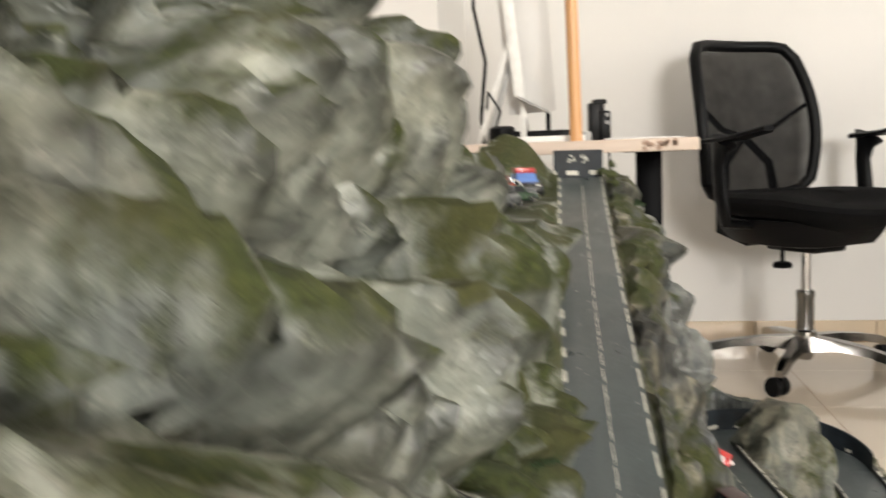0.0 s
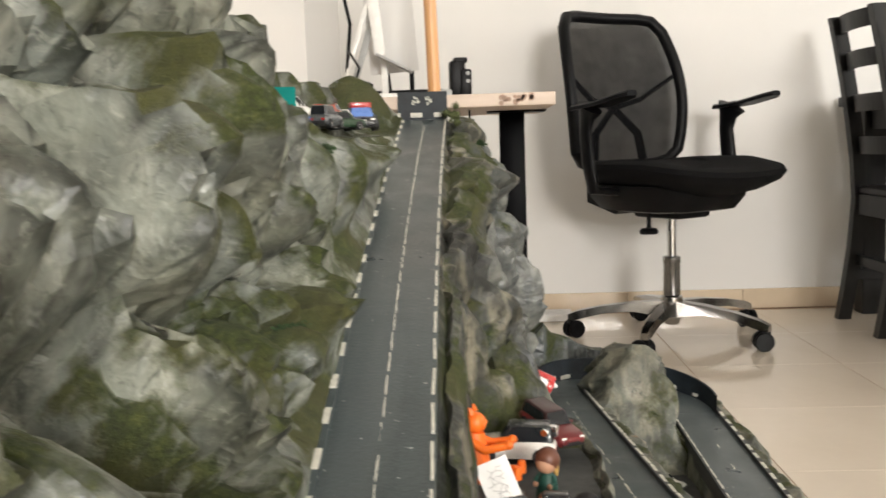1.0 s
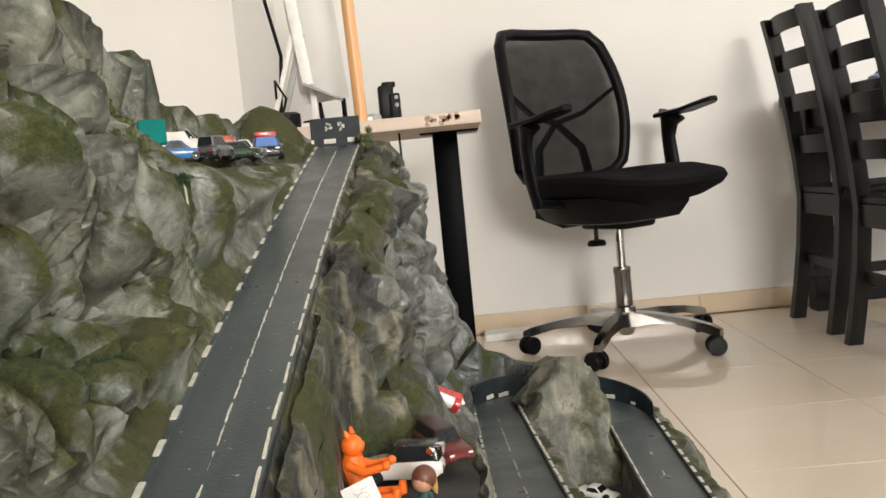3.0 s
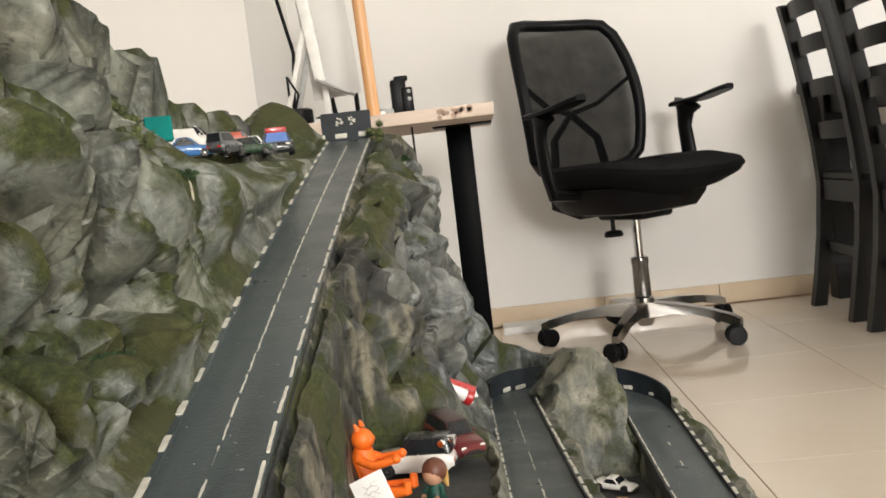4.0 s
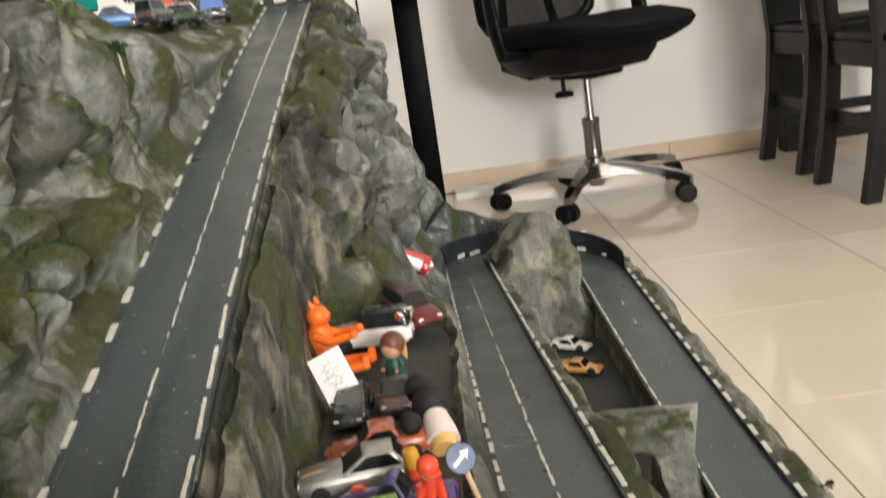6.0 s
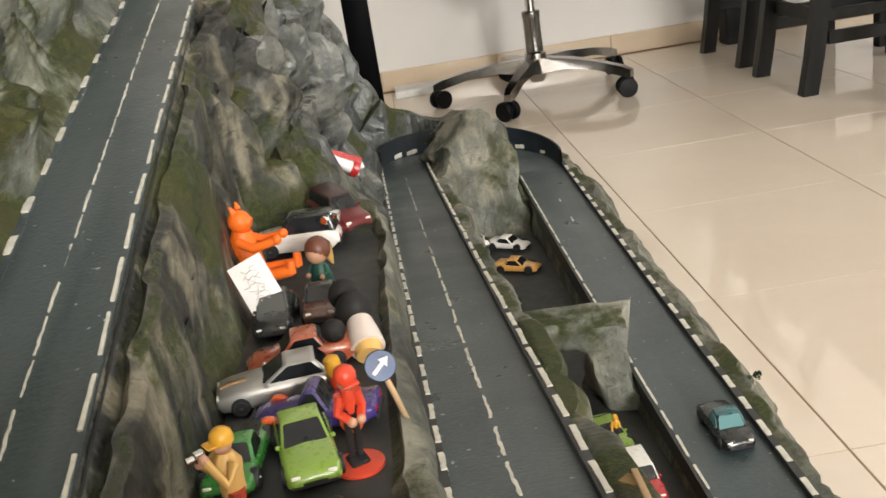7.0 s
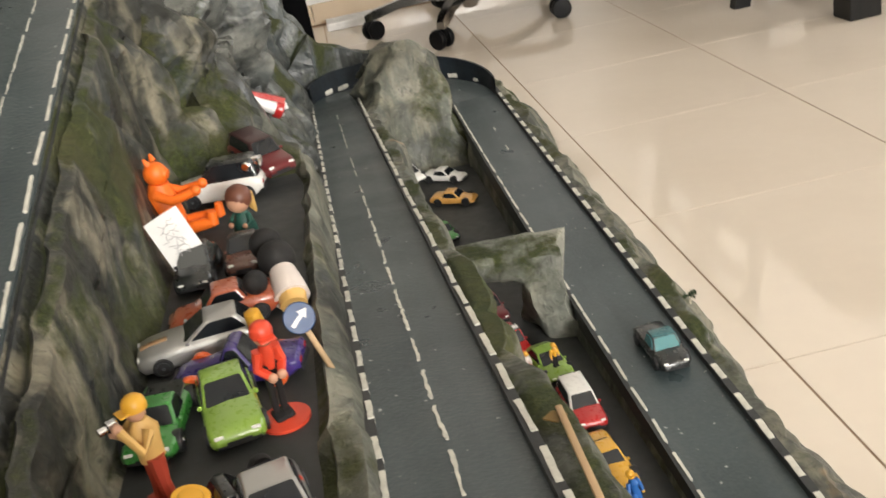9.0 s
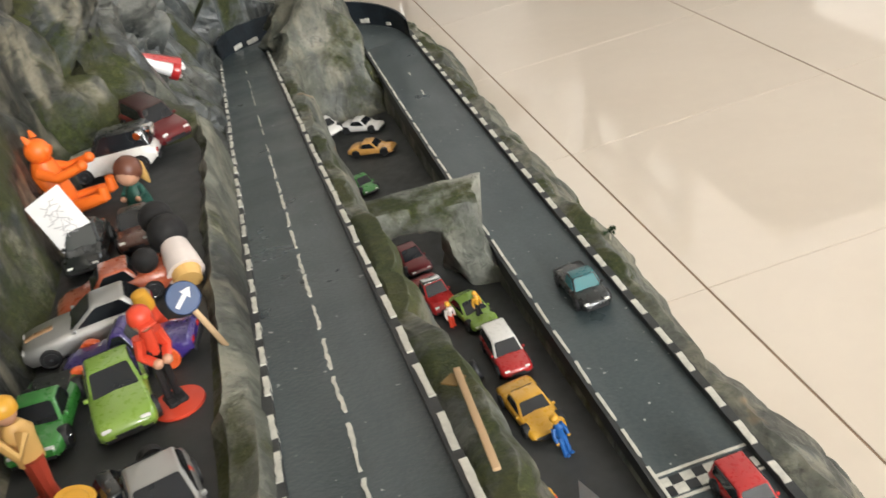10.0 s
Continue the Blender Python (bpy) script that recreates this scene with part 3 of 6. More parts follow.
def median_profile(y):
    """From the middle road's outer kerb over the verge into the sunken yard and up to the lower road."""
    xm, zm, xl, zl = mid_r(min(y, 1.27)), mid_z(min(y, 1.27)), low_l(min(y, 1.27)), low_z(min(y, 1.27))
    w = between([(0.15, 0.038), (0.45, 0.035), (0.58, 0.030), (0.66, 0.036), (0.9, 0.040)], y) + 0.0035 * math.sin(y * 31) + 0.002 * math.sin(y * 67)
    yard = [(xm, zm - 0.004), (xm + 0.007, zm + 0.001), (xm + 0.018, zm + 0.001), (xm + w - 0.016, zm - 0.008), (xm + w - 0.006, max(LOW_PIT_Z + 0.03, zm - 0.07)), (xm + w, LOW_PIT_Z + 0.012),
            (xm + w + 0.006, LOW_PIT_Z - 0.004), (xl - 0.012, LOW_PIT_Z - 0.004), (xl - 0.006, LOW_PIT_Z - 0.004), (xl - 0.002, zl - 0.008), (xl, zl - 0.006)]
    hill = [(xm, zm - 0.004), (xm + 0.008, zm + 0.004), (xm + 0.016, zm + 0.028), (xm + 0.030, zm + 0.052), (xm + 0.048, zm + 0.074), (xm + 0.066, zm + 0.083),
            (xm + 0.086, zm + 0.080), (xm + 0.106, zm + 0.062), (xl - 0.020, zl + 0.030), (xl - 0.006, zl - 0.002), (xl, zl - 0.006)]
    k = ease(1.10, 1.18, y)
    return [(a[0] + (b[0] - a[0]) * k, a[1] + (b[1] - a[1]) * k) for a, b in zip(yard, hill)]


def median_amp(u, y):
    k = ease(1.06, 1.15, y)
    flat = 0.15 * (1 - ease(4.5, 6.0, u))
    return (flat + (0.50 - flat) * k) * ease(0.3, 1.5, u) * (1 - ease(8.4, 9.2, u))


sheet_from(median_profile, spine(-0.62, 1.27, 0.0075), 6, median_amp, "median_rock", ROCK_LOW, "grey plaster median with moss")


def knoll():
    """Round end of the rocky median inside the hairpin."""
    rows = []
    for i in range(25):
        f = i / 24
        r = 0.078 * (1 - f)
        row = []
        for j in range(41):
            a = math.pi * (1 - j / 40)
            k = j / 40
            z0 = mid_z(1.27) + (low_z(1.27) - mid_z(1.27)) * k
            h = 0.078 * ease(0.0, 0.75, f)
            p = Vector((HX + r * math.cos(a), HY - 0.002 + r * math.sin(a) * 1.0, z0 - 0.004 + h))
            row.append(p + rough(p, 0.006, 0.012, 0.006) * ease(0, 0.35, f))
        rows.append(row)
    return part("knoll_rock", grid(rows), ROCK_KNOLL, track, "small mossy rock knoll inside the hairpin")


knoll()


def skirt_profile(y):
    xl, zl = low_r(min(y, 1.30)), low_z(min(y, 1.30))
    fz = model_floor(xl, y)
    w = -0.008 + 0.003 * math.sin(y * 11) + 0.003 * math.sin(y * 27 + 1) - 0.012 * ease(0.300, 0.309, y) * (1 - ease(0.34, 0.46, y)) + 0.006 * (1 - ease(0.19, 0.198, y)) * ease(0.10, 0.18, y)
    return [(xl, zl - 0.004), (xl + 0.007, zl + 0.003), (xl + 0.018, zl + 0.004), (xl + 0.032 + w, zl - 0.006), (xl + 0.050 + w, zl - 0.030), (xl + 0.068 + w, fz + (zl - fz) * 0.42), (xl + 0.082 + w, fz + 0.010), (xl + 0.088 + w, fz - 0.002)]


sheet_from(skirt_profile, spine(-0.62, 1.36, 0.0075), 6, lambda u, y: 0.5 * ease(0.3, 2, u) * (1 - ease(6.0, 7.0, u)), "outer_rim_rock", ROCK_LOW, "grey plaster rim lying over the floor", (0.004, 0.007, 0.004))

# plain board that closes the open near end of the model
ends = [(0.16, 0.265), (0.262, 0.265), (0.268, 0.305), (0.37, 0.305), (0.384, 0.398), (0.47, 0.398), (0.505, 0.082), (0.606, 0.052), (0.69, 0.052), (0.742, 0.002)]
part("end_board", grid([[(x, -0.6215, 0.0), (x, -0.6215, z)] for x, z in ends]), PIT_FLOOR, track, "plain dark end board", smooth=False)


# boards under the sunken yards
def flat_sheet(name, left, right, z, y0, y1, material, label):
    rows = [[(left(y) + (right(y) - left(y)) * k / 4, y, z) for k in range(5)] for y in spine(y0, y1, 0.05)]
    return part(name, grid(rows), material, track, label, smooth=False)


flat_sheet("upper_yard_floor", lambda y: 0.251, lambda y: 0.354, PIT_Z, -0.62, 0.60, PIT_FLOOR, "dark painted board floor")
flat_sheet("lower_yard_floor", lambda y: mid_r(y) + 0.03, lambda y: low_l(y) - 0.003, LOW_PIT_Z, -0.62, 1.18, PIT_FLOOR, "dark painted board floor")
rows = [[(low_l(y) - 0.0035, y, LOW_PIT_Z - 0.006), (low_l(y) - 0.0035, y, low_z(y) - 0.003)] for y in spine(-0.62, 1.12, 0.05)]
part("yard_side_board", grid(rows), PIT_FLOOR, track, "dark painted side board", smooth=False)
rows = [[(up_r(y) + 0.0015, y, up_z(y) - 0.003), (up_r(y) + 0.004, y, up_z(y) - 0.022)] for y in spine(-0.62, 1.215, 0.05)]
part("upper_road_edge_board", grid(rows), BLACK_KERB, track, "black painted road edge", smooth=False)


# ---- kerbs and road lines ----
def strip(name, xs, height, y0, y1, wide, tall, material, side):
    rows = []
    for y in spine(y0, y1, 0.03):
        x, z = xs(y), height(y)
        a, b = (x - wide, x) if side < 0 else (x, x + wide)
        rows.append([(a, y, z - 0.012), (a, y, z + tall), (b, y, z + tall), (b, y, z - 0.012)])
    return part(name, grid(rows), material, track, "black painted kerb", smooth=False)


strip("upper_inner_kerb", lambda y: up_l(y) - 0.003, up_z, -0.62, 1.215, 0.0065, 0.0015, ASPHALT, 1)
strip("middle_inner_kerb", mid_l, mid_z, -0.62, 1.26, 0.006, 0.003, BLACK_KERB, -1)
strip("middle_outer_kerb", lambda y: mid_r(y) - 0.002, mid_z, -0.62, 1.26, 0.0055, 0.005, BLACK_KERB, 1)
strip("lower_outer_kerb", low_r, low_z, -0.62, 1.29, 0.0065, 0.006, BLACK_KERB, 1)
strip("lower_inner_kerb", low_l, low_z, -0.62, 1.26, 0.004, 0.002, BLACK_KERB, -1)


def block_mesh(name, long, wide, tall, material, ragged, seed):
    """A small painted block with slightly uneven sides, its base at z 0."""
    r = random.Random(seed)
    bm = bmesh.new()
    n = 8 if ragged > 0.5 else 5
    outline = [(wide / 2 * (1 + ragged * r.uniform(-1, 1)), long * (k / n - 0.5)) for k in range(n + 1)]
    outline += [(-wide / 2 * (1 + ragged * r.uniform(-1, 1)), long * (0.5 - k / n)) for k in range(n + 1)]
    top = [bm.verts.new((x, y, tall)) for x, y in outline]
    low = [bm.verts.new((x, y, -0.004)) for x, y in outline]
    bm.faces.new(top)
    for k in range(len(top)):
        bm.faces.new((low[k], low[(k + 1) % len(low)], top[(k + 1) % len(top)], top[k]))
    bmesh.ops.recalc_face_normals(bm, faces=bm.faces)
    me = bpy.data.meshes.new(name)
    bm.to_mesh(me)
    bm.free()
    me.materials.append(material)
    return me


def row_of_blocks(name, xs, height, offset, period, long, wide, tall, y0, y1, seed, ragged=0.12, skip=0.0, jitter=0.1):
    r = random.Random(seed)
    kinds = [block_mesh(name, long * f, wide, tall, WHITE_LINE, ragged, seed + k) for k, f in enumerate((0.92, 1.0, 1.08))]
    y = y0
    while y < y1:
        if r.random() >= skip:
            ob = new(name, r.choice(kinds))
            ob.parent = track
            slope = math.atan((height(y + 0.01) - height(y - 0.01)) / 0.02)
            yaw = -math.atan((xs(y + 0.01) - xs(y - 0.01)) / 0.02)
            ob.matrix_basis = Matrix.Translation((xs(y) + offset, y + r.uniform(-1, 1) * jitter * period, height(y))) @ pose(0, 0, 0, math.degrees(slope), 0, math.degrees(yaw) + r.uniform(-1.5, 1.5))
        y += period


row_of_blocks("kerb_block", up_l, up_z, 0.0005, 0.0475, 0.0195, 0.0044, 0.0024, -0.56, 1.205, 11, jitter=0.04)
row_of_blocks("edge_dash", up_r, up_z, -0.0024, 0.0475, 0.037, 0.0019, 0.0010, -0.56, 1.205, 23, 0.25, jitter=0.05)
row_of_blocks("kerb_block", mid_l, mid_z, -0.0016, 0.036, 0.022, 0.0030, 0.0037, -0.5, 1.24, 37, 0.35)
row_of_blocks("kerb_block", mid_r, mid_z, 0.0018, 0.043, 0.033, 0.0033, 0.0057, -0.5, 1.24, 41, 0.2)
row_of_blocks("kerb_block", low_r, low_z, 0.0031, 0.041, 0.022, 0.0048, 0.0067, -0.4, 1.28, 53)
row_of_blocks("edge_dash", low_l, low_z, 0.0005, 0.043, 0.032, 0.0024, 0.0025, -0.4, 1.24, 59)


def centre(a, b):
    return lambda y: (a(y) + b(y)) / 2


row_of_blocks("centre_dash", centre(up_l, up_r), up_z, 0.001, 0.0330, 0.0285, 0.0011, 0.0006, -0.5, 1.205, 61, 0.85, 0.03, 0.10)
row_of_blocks("centre_dash", centre(mid_l, mid_r), mid_z, -0.003, 0.047, 0.037, 0.0017, 0.0006, -0.3, 0.62, 67, 0.8, 0.0, 0.08)
row_of_blocks("centre_dash", centre(mid_l, mid_r), mid_z, -0.003, 0.040, 0.028, 0.0010, 0.0006, 0.64, 1.2, 68, 0.7, 0.25, 0.1)
row_of_blocks("centre_dash", centre(low_l, low_r), low_z, 0.0, 0.05, 0.018, 0.0018, 0.0006, 1.0, 1.24, 71, 0.7, 0.2, 0.2)
for a, long, wide in ((0.80, 0.022, 0.007), (0.72, 0.024, 0.007), (0.60, 0.012, 0.004), (0.36, 0.026, 0.007), (0.27, 0.018, 0.007), (0.155, 0.012, 0.005)):
    ang = math.pi * a
    z = mid_z(1.27) + (low_z(1.27) - mid_z(1.27)) * (1 - a)
    ob = new("barrier_dash", block_mesh("barrier_dash", long, wide, 0.0012, WHITE_LINE, 0.15, int(a * 100)))
    ob.parent = track
    ob.matrix_basis = Matrix.Translation((HX + 0.148 * math.cos(ang), HY + 0.148 * math.sin(ang), z + 0.006)) @ pose(0, 0, 0, 0, 0, math.degrees(ang)) @ pose(0, 0, 0, 0, -90, 0)

# chequered finish line on the lower road
FINISH_DARK = plain("black_line_paint", (0.015, 0.016, 0.018), 0.5)
for i in range(8):
    for j in range(2):
        ob = new("finish_square", block_mesh("finish_square", 0.0084, 0.0084, 0.0006, WHITE_LINE if (i + j) % 2 else FINISH_DARK, 0.04, 80 + i))
        ob.parent = track
        ob.matrix_basis = Matrix.Translation((0.5885 + 0.0084 * i, 0.1915 + 0.0084 * j, low_z(0.195)))
for y in (0.184, 0.2080):
    ob = new("finish_line", block_mesh("finish_line", 0.069, 0.0025, 0.0006, WHITE_LINE, 0.1, 97))
    ob.parent = track
    ob.matrix_basis = Matrix.Translation((0.6180, y, low_z(y))) @ pose(0, 0, 0, 0, 0, 90)


# ---- barrier at the top of the upper road ----
def top_barrier():
    y, z = 1.222, up_z(1.222)
    bm = bmesh.new()
    add_box(bm, 0.1275, 0.2075, y, y + 0.006, z - 0.06, z + 0.044, 0.0015)
    ob = part("top_barrier", bm, BARRIER, track, "dark blue-grey barrier across the road", smooth=False)
    r = random.Random(5)
    for cx in (0.1565, 0.1760):
        bm = bmesh.new()
        for k in range(11):
            a = r.uniform(0, 6.28)
            q = r.uniform(0.002, 0.0062)
            add_box(bm, -0.0019, 0.0019, -0.0004, 0.0004, -0.0010, 0.0010, m=pose(cx + q * math.cos(a), y - 0.0003, z + 0.029 + q * math.sin(a), 0, r.uniform(0, 90), 0))
        part("splash_mark", bm, WHITE_LINE, track, "worn white painted splash", smooth=False)
    for cx, w in ((0.1300, 0.0045), (0.1580, 0.019), (0.1925, 0.0125)):
        part("barrier_dash", box(cx - w / 2, cx + w / 2, y - 0.0012, y, z + 0.003, z + 0.0105, 0.0004, segments=1), WHITE_LINE, track, smooth=False)
    return ob


top_barrier()


# ---- rock bridge over the lower yard ----
def rock_bridge():
    rows = []
    n = 22
    for i in range(31):
        s = i / 30
        x = 0.454 + (0.574 - 0.454) * s
        y = 0.594 - 0.029 * s
        thick = 0.024 + 0.010 * abs(2 * s - 1)
        top = 0.199 + 0.002 * s
        low = top - 0.026 - 0.03 * (1 - ease(0.0, 0.3, s)) - (top - 0.026 - LOW_PIT_Z + 0.004) * ease(0.64, 0.78, s)
        row = []
        for k in range(n + 1):
            a = 2 * math.pi * k / n
            ca, sa = math.cos(a), math.sin(a)
            sq = 1 / max(abs(ca), abs(sa)) ** 0.75
            p = Vector((x, y + thick * ca * sq, (top + low) / 2 + (top - low) / 2 * sa * sq))
            q = p if k < n else None
            d = rough(p, 0.008, 0.007, 0.003) * 0.8
            row.append(p + d)
        row[-1] = row[0]
        rows.append(row)
    rows.append([sum(rows[-1], Vector()) / (n + 1)] * (n + 1))
    bm = grid(rows)
    bmesh.ops.remove_doubles(bm, verts=bm.verts, dist=0.0002)
    return part("rock_bridge", bm, ROCK_KNOLL, track, "rock arch across the sunken yard")


rock_bridge()

# ---- plants on the model ----
LEAF = plain("moss_green_foam", (0.075, 0.088, 0.032), 0.95, vary=0.6, scale=160)
LEAF_DARK = plain("dark_green_foam", (0.025, 0.05, 0.016), 0.95, vary=0.6, scale=160)
TWIG = plain("pale_twig", (0.42, 0.38, 0.30), 0.8, vary=0.2, scale=90)


def clump(bm, centre_at, radius, count, r, size):
    for _ in range(count):
        d = Vector((r.gauss(0, 1), r.gauss(0, 1), r.gauss(0, 0.8)))
        d = d.normalized() * radius * r.random() ** 0.4
        c = Vector(centre_at) + d
        e = Euler((r.uniform(0, 6.3), r.uniform(0, 6.3), r.uniform(0, 6.3))).to_matrix()
        s = size * r.uniform(0.6, 1.4)
        vs = [bm.verts.new(c + e @ Vector(v) * s) for v in ((-1, -0.6, 0), (1, -0.5, 0.2), (0.7, 0.7, -0.1), (-0.8, 0.6, 0.3))]
        bm.faces.new(vs)


def bush(place, radius, seed, material, label, flat=0.8, count=420):
    r = random.Random(seed)
    bm = bmesh.new()
    for _ in range(9):
        q = Vector((r.gauss(0, 0.5), r.gauss(0, 0.5), r.gauss(0, 0.35) * flat)) * radius
        size = radius * r.uniform(0.35, 0.6)
        add_ball(bm, size * 0.62, Matrix.Translation(q), 0, 7, 5)
        clump(bm, q, size, count // 9, r, radius * 0.058)
    return finish(bm, "moss_bush", material, label=label, category="bush", group="bushes on the model cliff", at=Matrix.Translation(place), smooth=False)


def sapling(place, high, seed, lean=0.0):
    r = random.Random(seed)
    root = empty("model_tree", Matrix.Translation(place), "tiny model tree with pale twig trunk and green crown", "model tree", "model trees on the cliff")
    part("trunk", tube([(0, 0, -0.006), (lean * 0.3, 0, high * 0.35), (lean, 0, high * 0.75)], [0.0012, 0.0010, 0.0005], 6), TWIG, root)
    bm = bmesh.new()
    for _ in range(7):
        q = Vector((lean + r.gauss(0, 0.22) * high, r.gauss(0, 0.22) * high, high * (0.72 + 0.36 * r.random())))
        clump(bm, q, high * 0.20, 40, r, high * 0.055)
    part("crown", bm, LEAF_DARK, root, "green foam crown", smooth=False)
    return root


# bushes and saplings: place, radius
PLANTS = ((0.034, 0.630, 0.690, 0.014), (0.040, 0.600, 0.684, 0.015), (0.050, 0.555, 0.672, 0.016), (0.064, 0.520, 0.656, 0.015), (0.082, 0.480, 0.642, 0.014), (0.100, 0.448, 0.628, 0.014),
          (0.118, 0.462, 0.612, 0.010), (0.106, 0.152, 0.510, 0.012), (0.112, 0.140, 0.488, 0.010), (0.128, 0.262, 0.503, 0.009), (0.024, 0.640, 0.706, 0.014))
VERGE_PLANTS = ((0.213, 1.212, 0.668, 0.014), (0.219, 1.185, 0.662, 0.010), (0.224, 1.150, 0.652, 0.008))
cliff_tree = BVHTree.FromPolygons([v.co.copy() for v in cliff.data.vertices], [list(f.vertices) for f in cliff.data.polygons])
spread = random.Random(77)
for k, (x, y, z, size) in enumerate(PLANTS):
    dark = k in (7, 8, 9)
    for extra in range(1 if dark else 3):
        shift = Vector((0, spread.uniform(-1, 1), spread.uniform(-1, 1))) * (0.020 if extra else 0.0)
        spot, normal, face, far = cliff_tree.find_nearest(Vector((x, y, z)) + shift)
        bush(spot + normal * size * 0.25, size * (1.0 if extra == 0 else 0.7), 100 + k + 20 * extra, LEAF_DARK if dark else LEAF, "dark green foam bush on the grey cliff" if dark else "olive green foam bush on the grey cliff", count=720)
for k, (x, y, z, size) in enumerate(VERGE_PLANTS):
    bush((x, y, z), size, 180 + k, LEAF, "olive green foam bush beside the road barrier", count=720)
sapling((0.139, 0.219, 0.492), 0.022, 41, 0.003)
sapling((0.130, 0.468, 0.600), 0.018, 42, -0.002)
sapling((0.252, 1.16, 0.600), 0.022, 44, 0.010)
sapling((0.016, 1.26, 0.690), 0.020, 45, -0.006)
sapling((0.687, 0.531, 0.118), 0.012, 46, 0.003)

# ---- toy cars ----
TYRE = plain("black_plastic_tyre", (0.012, 0.012, 0.013), 0.55)
GLASS = plain("smoked_plastic_window", (0.012, 0.014, 0.017), 0.12, vary=0.05)
CHROME = plain("chrome", (0.75, 0.75, 0.76), 0.16, 1.0, vary=0.05)
LAMP_RED = plain("red_lamp_plastic", (0.45, 0.015, 0.012), 0.2)
LAMP_WHITE = plain("clear_lamp_plastic", (0.75, 0.74, 0.70), 0.15)
PAINTS = {}


def paint(name, colour, rough=0.28, metal=0.0, coat=0.6):
    if name not in PAINTS:
        PAINTS[name] = plain(name + "_car_paint", colour, rough, metal, vary=0.04, scale=45, coat=coat, even=0.015)
    return PAINTS[name]


RED = paint("red", (0.42, 0.018, 0.018))
DARK_RED = paint("dark_red", (0.115, 0.009, 0.011), 0.32, 0.0, 0.3)
LIME = paint("lime", (0.21, 0.34, 0.05))
GREEN = paint("green", (0.04, 0.20, 0.035))
WHITE = paint("white", (0.72, 0.70, 0.66))
BLACK = paint("black", (0.012, 0.014, 0.014))
ORANGE = paint("orange", (0.38, 0.085, 0.035))
SILVER = paint("silver", (0.38, 0.375, 0.355), 0.3, 0.55)
PURPLE = paint("purple", (0.040, 0.022, 0.16))
YELLOW = paint("yellow", (0.62, 0.33, 0.025))
GOLD = paint("amber", (0.58, 0.30, 0.07))
TEAL = paint("teal", (0.02, 0.11, 0.125))
BLUE = paint("blue", (0.03, 0.10, 0.33))
GREY = paint("gunmetal", (0.07, 0.075, 0.078))
BROWN = paint("brown", (0.10, 0.045, 0.032))


def loft(sections, index=0, bm=None):
    """Closed rings of points joined in order and capped."""
    bm = bm or bmesh.new()
    rings = [[bm.verts.new(p) for p in s] for s in sections]
    n = len(rings[0])
    for a, b in zip(rings, rings[1:]):
        for k in range(n):
            bm.faces.new((a[k], a[(k + 1) % n], b[(k + 1) % n], b[k])).material_index = index
    bm.faces.new(rings[0][::-1]).material_index = index
    bm.faces.new(rings[-1]).material_index = index
    bmesh.ops.recalc_face_normals(bm, faces=bm.faces)
    return bm


def section(x, w, z0, z1, crown=0.0):
    """A rounded car cross-section at x: half width w from z0 to z1."""
    h = z1 - z0
    half = [(0.86, 0.0), (1.0, 0.22), (1.0, 0.62), (0.93, 0.90), (0.80, 1.0)]
    return [(x, w * a, z0 + h * b) for a, b in half] + [(x, 0, z1 + crown)] + [(x, -w * a, z0 + h * b) for a, b in half[::-1]]


STYLES = {
    #         tail, deck, door, hood, nose, cabin from, roof from, roof to, cabin to, roof height
    "coupe": (0.52, 0.66, 0.64, 0.58, 0.38, -0.36, -0.19, 0.02, 0.22, 1.0),
    "wedge": (0.60, 0.70, 0.64, 0.52, 0.28, -0.26, -0.17, 0.05, 0.20, 0.98),
    "muscle": (0.58, 0.68, 0.66, 0.64, 0.50, -0.44, -0.33, -0.09, 0.12, 1.0),
    "suv": (0.50, 0.60, 0.60, 0.58, 0.48, -0.47, -0.43, 0.06, 0.20, 1.0),
    "pickup": (0.52, 0.56, 0.58, 0.60, 0.50, -0.12, -0.08, 0.10, 0.22, 1.0),
    "van": (0.90, 0.93, 0.90, 0.66, 0.42, 0.10, 0.14, 0.20, 0.36, 0.97),
    "racer": (0.55, 0.52, 0.48, 0.42, 0.22, -0.16, -0.06, 0.02, 0.12, 0.92),
}


def pane(a, b, c, d, inset):
    """A thin window set just proud of the sloping face a-b-c-d, with a margin round it."""
    pts = [Vector(p) for p in (a, b, c, d)]
    mid = sum(pts, Vector()) / 4
    n = (pts[1] - pts[0]).cross(pts[3] - pts[0]).normalized()
    pts = [p + (mid - p) * inset for p in pts]
    bm = bmesh.new()
    top = [bm.verts.new(p + n * 0.0005) for p in pts]
    low = [bm.verts.new(p - n * 0.0004) for p in pts]
    bm.faces.new(top)
    for k in range(4):
        bm.faces.new((low[k], low[(k + 1) % 4], top[(k + 1) % 4], top[k]))
    bmesh.ops.bevel(bm, geom=[v for v in top] + [e for e in bm.edges if e.verts[0] in low and e.verts[1] in top or e.verts[1] in low and e.verts[0] in top], offset=0.0012, segments=2, affect="EDGES", profile=0.5)
    return bm


